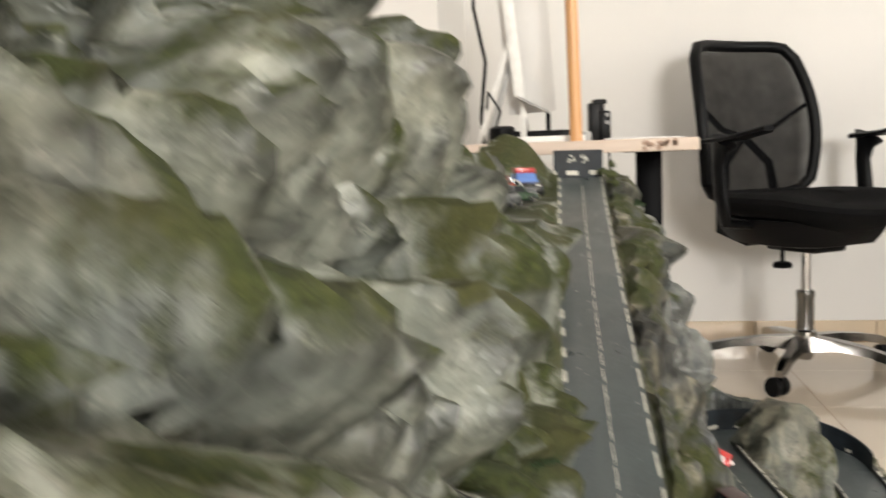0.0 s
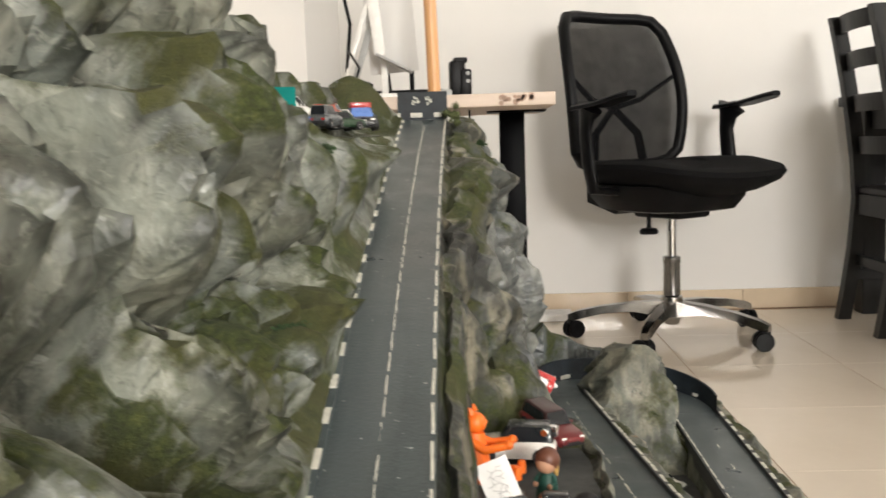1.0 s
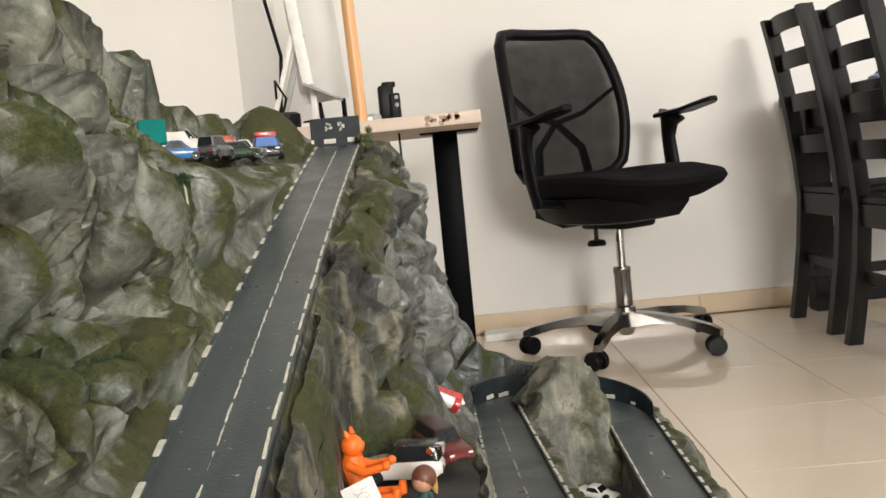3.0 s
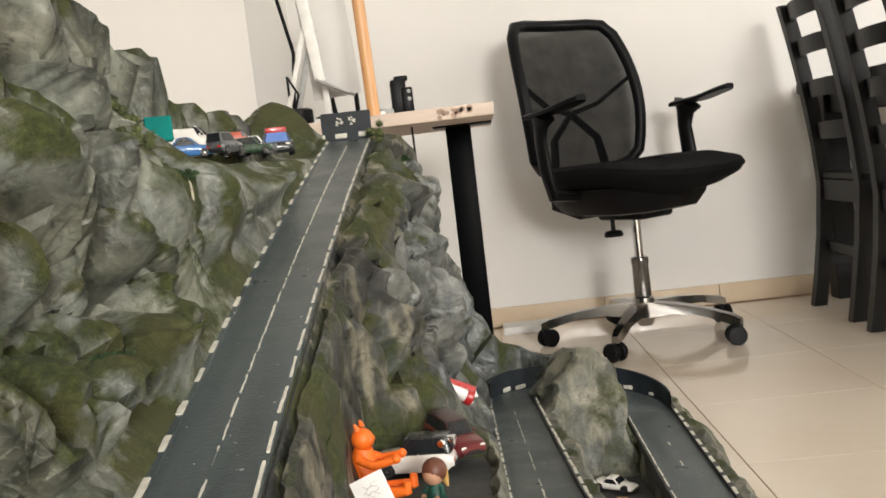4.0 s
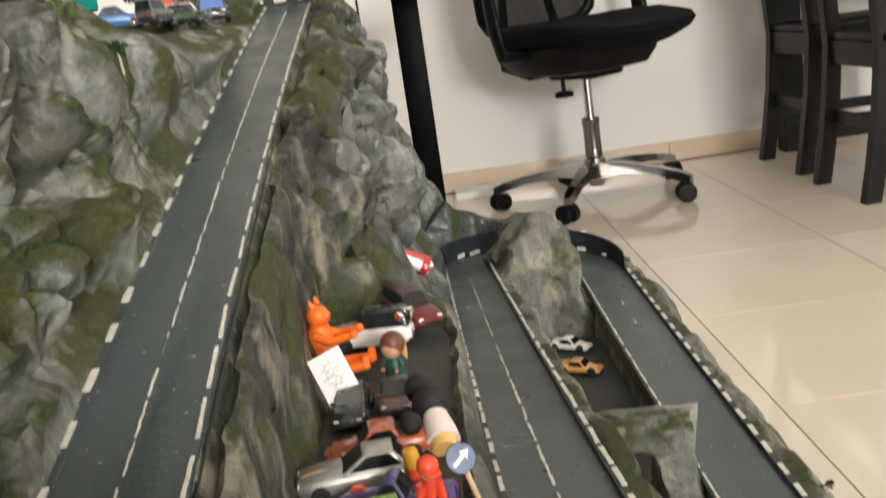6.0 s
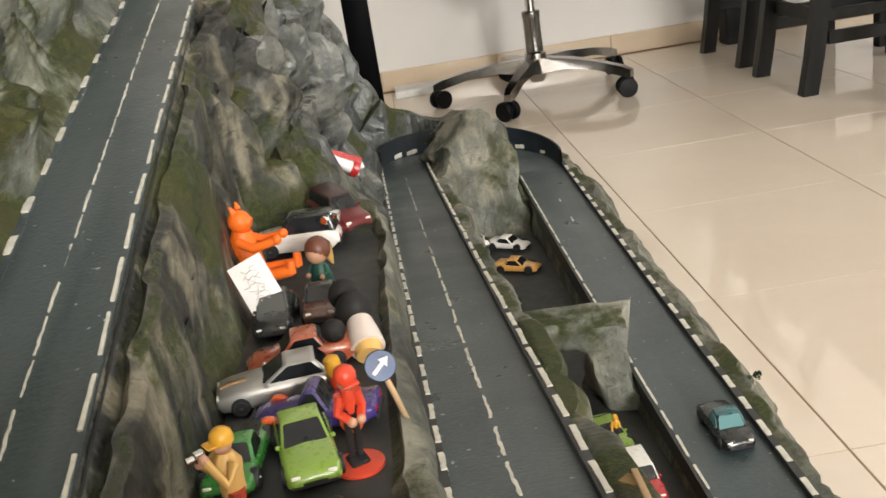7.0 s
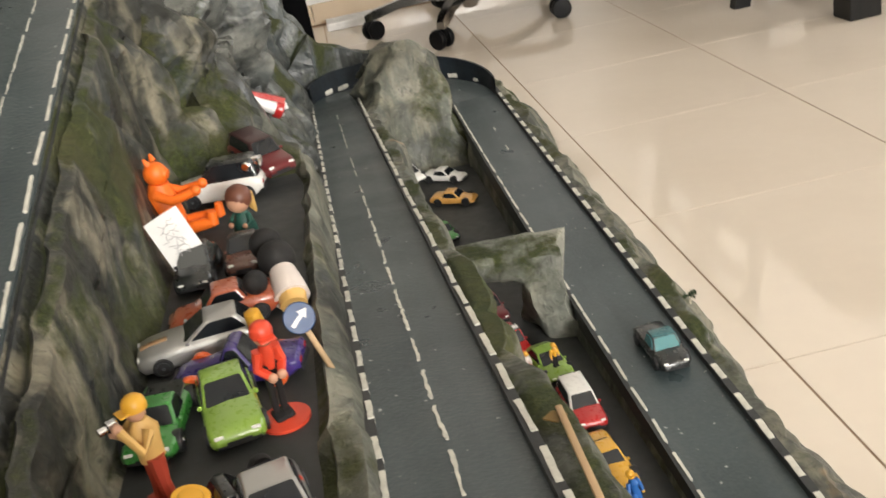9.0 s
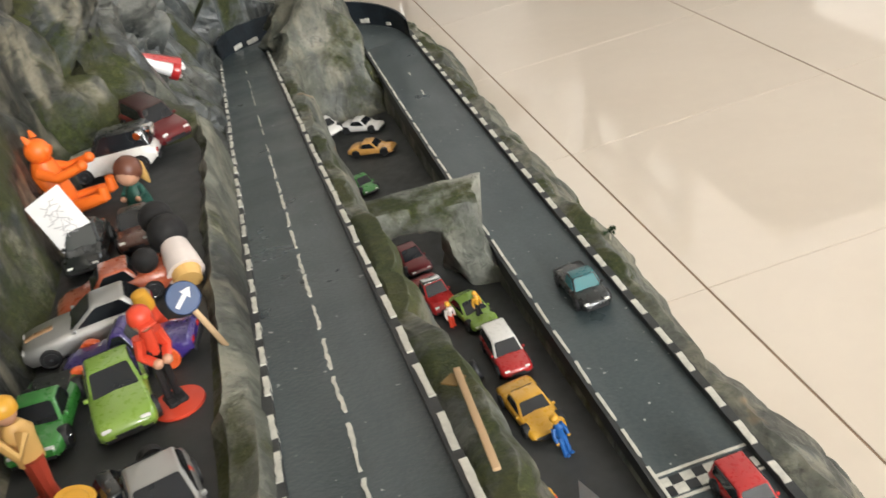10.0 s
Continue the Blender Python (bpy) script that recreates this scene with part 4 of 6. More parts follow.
def toy_car(name, label, m, body_paint, style="coupe", long=0.072, wide=0.030, high=0.0215, glass=None, roof=None, rim=None, tyre=None, wheel=0.0062, group="toy cars on the model", stripe=None, category="toy car", cabin=None, bed=None, box_roof=None):
    tail, deck, door, hood, nose, c0, r0, r1, c1, rh = STYLES[style]
    car = empty(name, m, label, category, group)
    L, w, h = long, wide / 2, high
    z0 = wheel * 0.55
    stations = [(-0.50, 0.84, tail * 0.86), (-0.475, 0.94, tail), (-0.40, 0.99, deck), (-0.28, 1.0, deck), (-0.05, 0.985, door), (0.15, 0.985, door), (0.24, 1.0, hood), (0.38, 0.98, hood * 0.94), (0.46, 0.92, (hood + nose) / 2 * 0.96), (0.495, 0.80, nose * 0.9), (0.505, 0.70, nose * 0.72)]
    secs = [section(x * L, w * a, z0 + (0.0 if abs(x) < 0.47 else 0.12 * h), h * b, h * 0.025) for x, a, b in stations]
    part("body", loft(secs), body_paint, car)
    dz, rz = h * min(door, hood) * 0.97, h * rh
    low = ((c0 * L, w * 0.86), (c1 * L, w * 0.88))
    high_w = w * 0.72
    bm = bmesh.new()
    vs = [bm.verts.new(p) for p in ((c0 * L, -w * 0.86, dz), (c1 * L, -w * 0.88, dz), (c1 * L, w * 0.88, dz), (c0 * L, w * 0.86, dz),
                                    (r0 * L, -high_w, rz), (r1 * L, -high_w, rz), (r1 * L, high_w, rz), (r0 * L, high_w, rz))]
    for q in ((3, 2, 1, 0), (4, 5, 6, 7), (0, 1, 5, 4), (1, 2, 6, 5), (2, 3, 7, 6), (3, 0, 4, 7)):
        bm.faces.new([vs[i] for i in q])
    bmesh.ops.bevel(bm, geom=[e for e in bm.edges if max(v.co.z for v in e.verts) > dz + 0.0001], offset=h * 0.07, segments=3, affect="EDGES", profile=0.5)
    part("cabin", bm, cabin or body_paint, car)
    part("windscreen", pane((c1 * L, -w * 0.88, dz), (c1 * L, w * 0.88, dz), (r1 * L, high_w, rz), (r1 * L, -high_w, rz), 0.13), glass or GLASS, car, smooth=False)
    part("rear_window", pane((c0 * L, w * 0.86, dz), (c0 * L, -w * 0.86, dz), (r0 * L, -high_w, rz), (r0 * L, high_w, rz), 0.16), glass or GLASS, car, smooth=False)
    part("side_window", pane((c0 * L, -w * 0.86, dz), (c1 * L, -w * 0.88, dz), (r1 * L, -high_w, rz), (r0 * L, -high_w, rz), 0.20), glass or GLASS, car, smooth=False)
    part("side_window", pane((c1 * L, w * 0.88, dz), (c0 * L, w * 0.86, dz), (r0 * L, high_w, rz), (r1 * L, high_w, rz), 0.20), glass or GLASS, car, smooth=False)
    if roof:
        part("roof", box((r0 + 0.01) * L, (r1 - 0.005) * L, -high_w * 0.95, high_w * 0.95, rz - 0.001, rz + h * 0.03, h * 0.02), roof, car)
    if bed:
        part("bed", box(-0.45 * L, -0.16 * L, -w * 0.72, w * 0.72, h * deck - 0.001, h * deck + h * 0.055, h * 0.02, segments=1), bed, car, "dark open load bed")
    if box_roof:
        part("roof_box", box(r0 * L, r1 * L, -high_w * 0.98, high_w * 0.98, rz - 0.001, rz + h * 0.20, h * 0.03), box_roof, car)
    if style != "racer":
        part("grille", box(0.497 * L, 0.509 * L, -w * 0.42, w * 0.42, h * nose * 0.50, h * nose * 0.70, h * 0.01, segments=1), TYRE, car)
    for s in (1, -1):
        part("door_mirror", box(c1 * L * 0.72 - L * 0.018, c1 * L * 0.72 + L * 0.012, s * w * 0.98 - w * 0.08, s * w * 0.98 + w * 0.08, dz, dz + h * 0.10, h * 0.02, segments=1), body_paint, car)
    part("bumper", box(-0.515 * L, -0.49 * L, -w * 0.8, w * 0.8, z0 + h * 0.06, z0 + h * 0.2, h * 0.03), TYRE, car)
    part("bumper", box(0.485 * L, 0.512 * L, -w * 0.74, w * 0.74, z0 + h * 0.05, z0 + h * 0.14, h * 0.03), TYRE, car)
    for s in (1, -1):
        part("headlight", box(0.472 * L, 0.492 * L, s * w * 0.62 - w * 0.16, s * w * 0.62 + w * 0.16, h * nose * 0.84, h * nose * 1.06, h * 0.03), LAMP_WHITE, car)
        part("tail_light", box(-0.506 * L, -0.488 * L, s * w * 0.58 - w * 0.18, s * w * 0.58 + w * 0.18, h * tail * 0.66, h * tail * 0.86, h * 0.03), LAMP_RED, car)
    if stripe:
        part("stripe", loft([section(x * L, w * 0.16, h * b * 0.9, h * b + h * 0.055) for x, b in ((0.24, hood), (0.38, hood * 0.94), (0.46, (hood + nose) / 2 * 0.96))]), stripe, car)
    for x in (-0.31, 0.31):
        for s in (1, -1):
            turned = pose(x * L, s * (w - 0.0016), wheel, 90 * s, 0, 0)
            tw = part("wheel", lathe([(wheel * 0.55, -0.0030), (wheel * 0.94, -0.0028), (wheel, -0.0018), (wheel, 0.0016), (wheel * 0.92, 0.0024), (wheel * 0.72, 0.0024)], 18), tyre or TYRE, car, at=pose(x * L, s * (w - 0.0012), wheel, -90 * s, 0, 0))
            bm = lathe([(wheel * 0.68, 0.0006), (wheel * 0.70, 0.0026), (wheel * 0.60, 0.0022), (wheel * 0.22, 0.0017), (wheel * 0.14, 0.0028)], 14)
            part("rim", bm, rim or CHROME, tw)
    return car


def on_upper(x, y, turn, lift=0.0, rx=0, ry=0):
    return pose(x, y, PIT_Z + 0.0005 + lift, rx, ry, turn) @ Matrix.Scale(0.955, 4)


def on_lower(x, y, turn, lift=0.0, rx=0, ry=0):
    return pose(x, y, LOW_PIT_Z + 0.0005 + lift, rx, ry, turn) @ Matrix.Scale(0.96, 4)


# upper yard
toy_car("toy_car", "lime green toy coupe with black windows on dark board", on_upper(0.3077, 0.166, -79), LIME, "muscle", 0.070, 0.031, 0.0225, rim=GREY)
toy_car("toy_truck", "green toy pickup truck with dark open bed", on_upper(0.271, 0.1689, -94), GREEN, "pickup", 0.070, 0.030, 0.021, category="toy truck", bed=BLACK)
WHEEL_ORANGE = paint("wheel_orange", (0.72, 0.12, 0.03))
toy_car("toy_car", "purple toy dragster with orange wheels", on_upper(0.3105, 0.2041, 171), PURPLE, "racer", 0.078, 0.029, 0.029, rim=WHEEL_ORANGE, tyre=WHEEL_ORANGE, wheel=0.0070)
toy_car("toy_car", "silver toy coupe with brown stripe and dark windows", on_upper(0.2867, 0.2441, 187), SILVER, "muscle", 0.076, 0.032, 0.026, rim=GREY, stripe=paint("bronze", (0.30, 0.18, 0.09)))
toy_car("toy_car", "dusty orange toy sports car with smoked windows", on_upper(0.2981, 0.2831, 187), ORANGE, "wedge", 0.074, 0.031, 0.025)
toy_car("toy_car", "black toy car with grey windscreen facing out", on_upper(0.2762, 0.3574, -92), BLACK, "coupe", 0.062, 0.027, 0.026, glass=paint("grey_screen", (0.07, 0.075, 0.073), 0.2), rim=GREY)
toy_car("toy_truck", "brown and black toy pickup truck", on_upper(0.3096, 0.3678, -92), BROWN, "pickup", 0.062, 0.027, 0.024, rim=GREY, category="toy truck", cabin=BLACK)
toy_car("toy_car", "white toy hatchback with black roof", on_upper(0.2848, 0.5164, 172), WHITE, "suv", 0.078, 0.034, 0.036, cabin=BLACK, rim=GREY, wheel=0.0072)
toy_car("toy_car", "dark red toy sports car tilted on the rock slope", pose(0.319, 0.549, 0.343, 0, 8, -60), DARK_RED, "suv", 0.074, 0.031, 0.026, rim=GREY, cabin=paint("maroon", (0.028, 0.006, 0.006), 0.35, 0.0, 0.2))
toy_car("toy_car", "silver toy car with black windows at the yard edge", on_upper(0.3344, 0.0640, -77), SILVER, "muscle", 0.074, 0.032, 0.023, rim=GREY)
toy_car("toy_car", "flat black toy racing car on the dark board", on_upper(0.3115, 0.0890, 24), BLACK, "racer", 0.066, 0.029, 0.017, rim=GREY)
toy_car("toy_car", "bright red toy car with white badge", on_upper(0.2820, 0.0600, -70), RED, "coupe", 0.070, 0.033, 0.022)

# lower yard
toy_car("toy_car", "pale silver toy wedge car parked on dark board", on_lower(0.5217, 1.0549, -35), WHITE, "wedge", 0.068, 0.029, 0.020, rim=GREY)
toy_car("toy_car", "amber yellow toy car with black trim on dark board", on_lower(0.5198, 0.9591, -28), GOLD, "wedge", 0.068, 0.029, 0.020, rim=BLACK)
toy_car("toy_car", "small white toy car half on the mossy verge", pose(0.473, 1.060, 0.118, 6, 4, -68), WHITE, "coupe", 0.055, 0.026, 0.020, rim=GREY)
toy_car("toy_car", "bright green toy car beside the verge", on_lower(0.4881, 0.8509, -75), GREEN, "coupe", 0.055, 0.024, 0.019)
toy_car("toy_truck", "red toy pickup with silver roof at the arch", on_lower(0.5073, 0.5424, -82), RED, "pickup", 0.072, 0.028, 0.025, category="toy truck", roof=CHROME)
toy_car("toy_car", "dark red toy car in the shade of the arch", on_lower(0.5015, 0.6248, -80), DARK_RED, "coupe", 0.066, 0.028, 0.022)
toy_car("toy_car", "small lime green toy coupe beside the arch", on_lower(0.5322, 0.4935, -78), LIME, "coupe", 0.066, 0.029, 0.021, rim=GREY)
toy_car("toy_car", "red toy car with white roof and round hatch", on_lower(0.5408, 0.4121, -88), RED, "suv", 0.070, 0.030, 0.025, cabin=WHITE)
toy_car("toy_car", "yellow toy sports car with black windscreen", on_lower(0.5365, 0.3316, -83), YELLOW, "wedge", 0.074, 0.033, 0.021, rim=BLACK)

# racers on the lower road


def on_road(x, y, height, turn):
    slope = math.degrees(math.atan((height(y + 0.01) - height(y - 0.01)) / 0.02))
    return Matrix.Translation((x, y, height(y) + 0.0008)) @ pose(0, 0, 0, slope, 0, 0) @ pose(0, 0, 0, 0, 0, turn)


toy_car("toy_racing_car", "small red toy racing car on the lower road", on_road(0.628, 0.158, low_z, -88), RED, "suv", 0.062, 0.028, 0.022, rim=GREY)
toy_car("toy_racing_car", "black toy pickup with teal windows on the lower road", on_road(0.622, 0.430, low_z, -88), BLACK, "pickup", 0.068, 0.029, 0.023, glass=paint("teal_window", (0.03, 0.17, 0.19), 0.2), roof=TEAL, rim=GREY)

# shelf high on the cliff
SHELF = 0.640
ORANGE_ROOF = paint("orange_red", (0.38, 0.05, 0.02))
toy_car("toy_van", "white toy van on the mossy cliff shelf", pose(0.030, 0.815, SHELF, 0, 0, 6), WHITE, "van", 0.066, 0.028, 0.040, category="toy van", wheel=0.005)
toy_car("toy_car", "blue toy car with silver trim on the cliff shelf", pose(0.043, 0.770, SHELF, 0, 0, 14), paint("sky_blue", (0.05, 0.17, 0.42)), "coupe", 0.056, 0.026, 0.024, wheel=0.005)
toy_car("toy_jeep", "dark grey toy jeep on the cliff shelf", pose(0.080, 0.785, SHELF, 0, 0, 75), GREY, "suv", 0.050, 0.025, 0.026, category="toy jeep", wheel=0.005)
toy_car("toy_car", "orange red toy car on the cliff shelf", pose(0.066, 0.900, SHELF, 0, 0, 15), ORANGE_ROOF, "van", 0.044, 0.024, 0.035, wheel=0.005)
toy_car("toy_car", "dark green toy car on the cliff shelf", pose(0.088, 0.880, SHELF, 0, 0, 30), paint("bottle_green", (0.02, 0.05, 0.025)), "suv", 0.052, 0.025, 0.022, wheel=0.005)
toy_car("toy_car", "grey toy car behind others on the shelf", pose(0.080, 0.945, SHELF, 0, 0, 25), GREY, "suv", 0.054, 0.026, 0.027, cabin=WHITE, wheel=0.005)
toy_car("toy_truck", "black toy truck with red roof and blue windows", pose(0.090, 1.040, SHELF, 0, 0, -75), BLACK, "suv", 0.060, 0.042, 0.034, glass=paint("blue_panel", (0.10, 0.20, 0.50)), cabin=BLACK, box_roof=RED, wheel=0.009, category="toy truck")
finish(box(-0.016, 0.016, -0.014, 0.014, 0, 0.030, 0.002), "toy_container", plain("container_teal", (0.004, 0.17, 0.15), 0.8, shine=0.15), label="small teal toy container on the cliff shelf", category="toy box", at=pose(0.066, 0.600, 0.652, 0, 0, 20) @ Matrix.Scale(0.8, 4), smooth=False)


# ---- toy figures ----
def figure(name, label, m, skin, shirt, trousers, hat=None, high=0.055, stance="stand", category="toy figure"):
    """One plain moulded toy figure: legs, body, arms, head and cap in one mesh."""
    bm = bmesh.new()
    k = high / 0.055
    wide = 0.58 if stance == "slim" else 1.0
    hip = 0.032 if stance == "slim" else 0.026
    spread = 2.0 if stance == "film" else 1.0
    for s in (1, -1):
        add_tube(bm, [(0.0, s * 0.0035 * k * spread * wide, 0), (0.0005, s * 0.0036 * k * wide, hip * 0.5 * k), (0, s * 0.0028 * k * wide, hip * k)], [0.0030 * k * wide, 0.0030 * k * wide, 0.0042 * k * wide], 8, 2)
        y = s * 0.0036 * k * spread * wide
        add_box(bm, -0.003 * k, 0.0065 * k, y - 0.0026 * k, y + 0.0026 * k, 0, 0.003 * k, 0.001 * k, None, 2, 1)
    add_tube(bm, [(0, 0, (hip - 0.002) * k), (0, 0, 0.033 * k), (0.0004, 0, 0.038 * k), (0, 0, 0.0435 * k)], [0.0056 * k * wide, 0.0060 * k * wide, 0.0072 * k * wide, 0.0034 * k], 12, 1, 0.8)
    for s in (1, -1):
        hand = {"slim": (0.0075 * k, s * 0.0022 * k, 0.029 * k), "film": (0.0105 * k, s * 0.003 * k, 0.0435 * k + s * 0.002 * k), "stand": (0.002 * k, s * 0.0100 * k, 0.022 * k)}[stance]
        elbow = (0.006 * k, s * 0.0105 * k, 0.034 * k) if stance == "film" else (0.0005 * k, s * 0.0100 * k * wide, 0.031 * k)
        add_tube(bm, [(0, s * 0.0066 * k * wide, 0.0405 * k), elbow, hand], [0.0028 * k, 0.0025 * k, 0.0020 * k], 8, 1)
        add_ball(bm, 0.0024 * k, Matrix.Translation(hand), 0, 8, 6)
    if stance == "film":
        add_box(bm, 0.0085 * k, 0.0135 * k, -0.0020 * k, 0.0020 * k, 0.0445 * k, 0.0490 * k, 0.0006 * k, None, 4, 1)
        add_lathe(bm, [(0.0016 * k, 0.0), (0.0018 * k, 0.004 * k), (0.0012 * k, 0.0042 * k)], 10, pose(0.0130 * k, 0, 0.0467 * k, 0, 90, 0), 4)
    add_ball(bm, 0.0046 * k, Matrix.Translation((0.0006 * k, 0, 0.0478 * k)), 0, 14, 10)
    if hat:
        add_lathe(bm, [(0.0052 * k, 0.0485 * k), (0.0053 * k, 0.0505 * k), (0.0047 * k, 0.0530 * k), (0.0030 * k, 0.0545 * k), (0.0005 * k, 0.0550 * k)], 14, None, 3)
        add_box(bm, 0.003 * k, 0.0080 * k, -0.0038 * k, 0.0038 * k, 0.0485 * k, 0.0496 * k, 0.0004 * k, None, 3, 1)
    bmesh.ops.recalc_face_normals(bm, faces=bm.faces)
    return finish(bm, name, [skin, shirt, trousers, hat or skin, CHROME], label=label, category=category, group="toy figures on the model", at=m)


SKIN = plain("figure_skin_plastic", (0.50, 0.27, 0.17), 0.5)
FIG_YELLOW = plain("yellow_plastic", (0.66, 0.34, 0.03), 0.42)
FIG_RED = plain("red_orange_plastic", (0.62, 0.06, 0.025), 0.42)
FIG_TROUSERS = plain("brick_red_plastic", (0.36, 0.045, 0.02), 0.5)
FIG_BLUE = plain("blue_plastic", (0.02, 0.11, 0.36), 0.42)
FIG_BLACK = plain("black_plastic", (0.008, 0.007, 0.007), 0.75)
FIG_ORANGE = plain("bright_orange_plastic", (0.85, 0.16, 0.012), 0.5)
FIG_TAN = plain("tan_yellow_plastic", (0.62, 0.38, 0.12), 0.5)
FIG_BROWN = plain("brown_plastic", (0.13, 0.045, 0.025), 0.45)
FIG_GREEN = plain("dark_green_plastic", (0.012, 0.075, 0.055), 0.45)
FIG_WHITE = plain("pale_pink_white_plastic", (0.66, 0.58, 0.53), 0.5)

figure("toy_figure", "toy cameraman with yellow helmet and red trousers", on_upper(0.2810, 0.1060, 215), SKIN, FIG_TAN, FIG_TROUSERS, FIG_YELLOW, 0.062, "film")
figure("toy_figure", "slim toy worker in orange red with black legs", on_upper(0.3334, 0.1555, 0, 0.002) @ pose(0, 0, 0, 11, 3, 0) @ pose(0, 0, 0, 0, 0, -65), SKIN, FIG_RED, FIG_BLACK, FIG_RED, 0.063, "slim")
finish(lathe([(0.0135, 0.0), (0.0140, 0.0008), (0.0138, 0.0020), (0.0060, 0.0026), (0.002, 0.0028)], 28), "figure_stand", FIG_RED, label="round orange red plastic disc under a figure", category="stand", at=on_upper(0.3348, 0.1527, 0, -0.0005))
figure("toy_figure", "orange red toy figure lying on its back", on_upper(0.3029, 0.0740, 10, 0.007, 0, 82), FIG_RED, FIG_RED, FIG_RED, None, 0.048)
figure("toy_figure", "toy worker in blue with yellow head", on_lower(0.5456, 0.2741, -60, 0.001, 0, -14), FIG_YELLOW, FIG_BLUE, FIG_BLUE, FIG_YELLOW, 0.036)
figure("toy_figure", "small toy worker with yellow helmet on lime car", on_lower(0.5351, 0.4724, -60, 0.014), SKIN, FIG_YELLOW, FIG_BLACK, FIG_YELLOW, 0.026)
figure("toy_figure", "small toy worker with yellow helmet and white shirt", on_lower(0.5111, 0.4887, -60), SKIN, FIG_WHITE, FIG_RED, FIG_YELLOW, 0.028)
figure("toy_figure", "small toy worker with yellow helmet by the verge", on_lower(0.4992, 0.3259, -60), SKIN, FIG_RED, FIG_BLUE, FIG_YELLOW, 0.034)
figure("toy_figure", "small toy worker with yellow helmet by the verge", on_lower(0.513, 0.2128, -60), SKIN, FIG_RED, FIG_BLUE, FIG_YELLOW, 0.036)


def peg_figure(m):
    bm = bmesh.new()
    add_lathe(bm, [(0.0062, 0.0), (0.0060, 0.006), (0.0048, 0.014), (0.0044, 0.021)], 14, None, 0)
    add_lathe(bm, [(0.0048, 0.020), (0.0054, 0.022), (0.0050, 0.029), (0.0046, 0.031), (0.0030, 0.032)], 14, None, 1)
    return finish(bm, "toy_figure", [FIG_RED, FIG_YELLOW], label="red toy peg figure with yellow head", category="toy figure", group="toy figures on the model", at=m)


peg_figure(on_upper(0.3257, 0.2269, 0, 0, 6, -6))


def big_figure():
    """Plain bright orange figure that leans on the rock wall."""
    bm = bmesh.new()
    add_tube(bm, [(0, 0, 0.0), (-0.002, 0, 0.016), (-0.001, 0, 0.036), (0.003, 0, 0.050)], [0.0120, 0.0152, 0.0135, 0.0088], 14)
    add_ball(bm, 0.0108, pose(0.004, 0, 0.0580), 0, 16, 10)
    add_tube(bm, [(0.010, 0, 0.0570), (0.0145, 0, 0.0550)], [0.0070, 0.0045], 10)
    for s in (1, -1):
        add_tube(bm, [(0.004, s * 0.006, 0.068), (0.003, s * 0.0075, 0.0745)], [0.0034, 0.0012], 8)
        add_tube(bm, [(0.0, s * 0.010, 0.042), (0.014, s * 0.013, 0.034), (0.034, s * 0.009, 0.036)], [0.0050, 0.0042, 0.0038], 10)
        add_ball(bm, 0.0046, pose(0.036, s * 0.009, 0.0365), 0, 10, 8)
        add_tube(bm, [(0.0, s * 0.007, 0.006), (0.020, s * 0.011, 0.006), (0.040, s * 0.010, 0.006)], [0.0075, 0.0056, 0.0048], 10)
        add_tube(bm, [(0.039, s * 0.010, 0.004), (0.042, s * 0.010, 0.015)], [0.0050, 0.0036], 10)
    bmesh.ops.recalc_face_normals(bm, faces=bm.faces)
    return finish(bm, "toy_figure", FIG_ORANGE, label="plain bright orange plastic figure sitting against the rock", category="toy figure", group="toy figures on the model", at=on_upper(0.2523, 0.4500, -14, 0.002, 0, -8) @ Matrix.Scale(0.92, 4))


big_figure()


def doll(name, label, m, hair, face, dress, high, buns=False):
    bm = bmesh.new()
    k = high
    add_tube(bm, [(0, 0, 0), (0, 0, 0.18 * k), (0, 0, 0.40 * k), (0, 0, 0.50 * k)], [0.22 * k, 0.21 * k, 0.15 * k, 0.07 * k], 14, 2)
    for s in (1, -1):
        add_tube(bm, [(0, s * 0.13 * k, 0.42 * k), (0.08 * k, s * 0.22 * k, 0.30 * k), (0.17 * k, s * 0.16 * k, 0.26 * k)], [0.055 * k, 0.05 * k, 0.045 * k], 8, 2)
        add_ball(bm, 0.055 * k, pose(0.18 * k, s * 0.155 * k, 0.26 * k), 1, 8, 6)
    add_ball(bm, 0.21 * k, pose(0.02 * k, 0, 0.66 * k), 1, 16, 10)
    add_ball(bm, 0.245 * k, pose(-0.03 * k, 0, 0.72 * k), 0, 16, 10)
    if buns:
        add_ball(bm, 0.17 * k, pose(-0.02 * k, 0.0, 1.0 * k), 0, 12, 8)
        add_tube(bm, [(-0.05 * k, 0.19 * k, 0.75 * k), (-0.06 * k, 0.27 * k, 0.55 * k)], [0.10 * k, 0.06 * k], 10, 0)
    else:
        add_tube(bm, [(-0.16 * k, 0, 0.76 * k), (-0.30 * k, 0, 0.66 * k), (-0.36 * k, 0, 0.42 * k), (-0.42 * k, 0, 0.28 * k)], [0.10 * k, 0.10 * k, 0.07 * k, 0.02 * k], 10, 3)
    bmesh.ops.recalc_face_normals(bm, faces=bm.faces)
    return finish(bm, name, [hair, face, dress, FIG_TAN], label=label, category="toy doll", group="toy figures on the model", at=m)


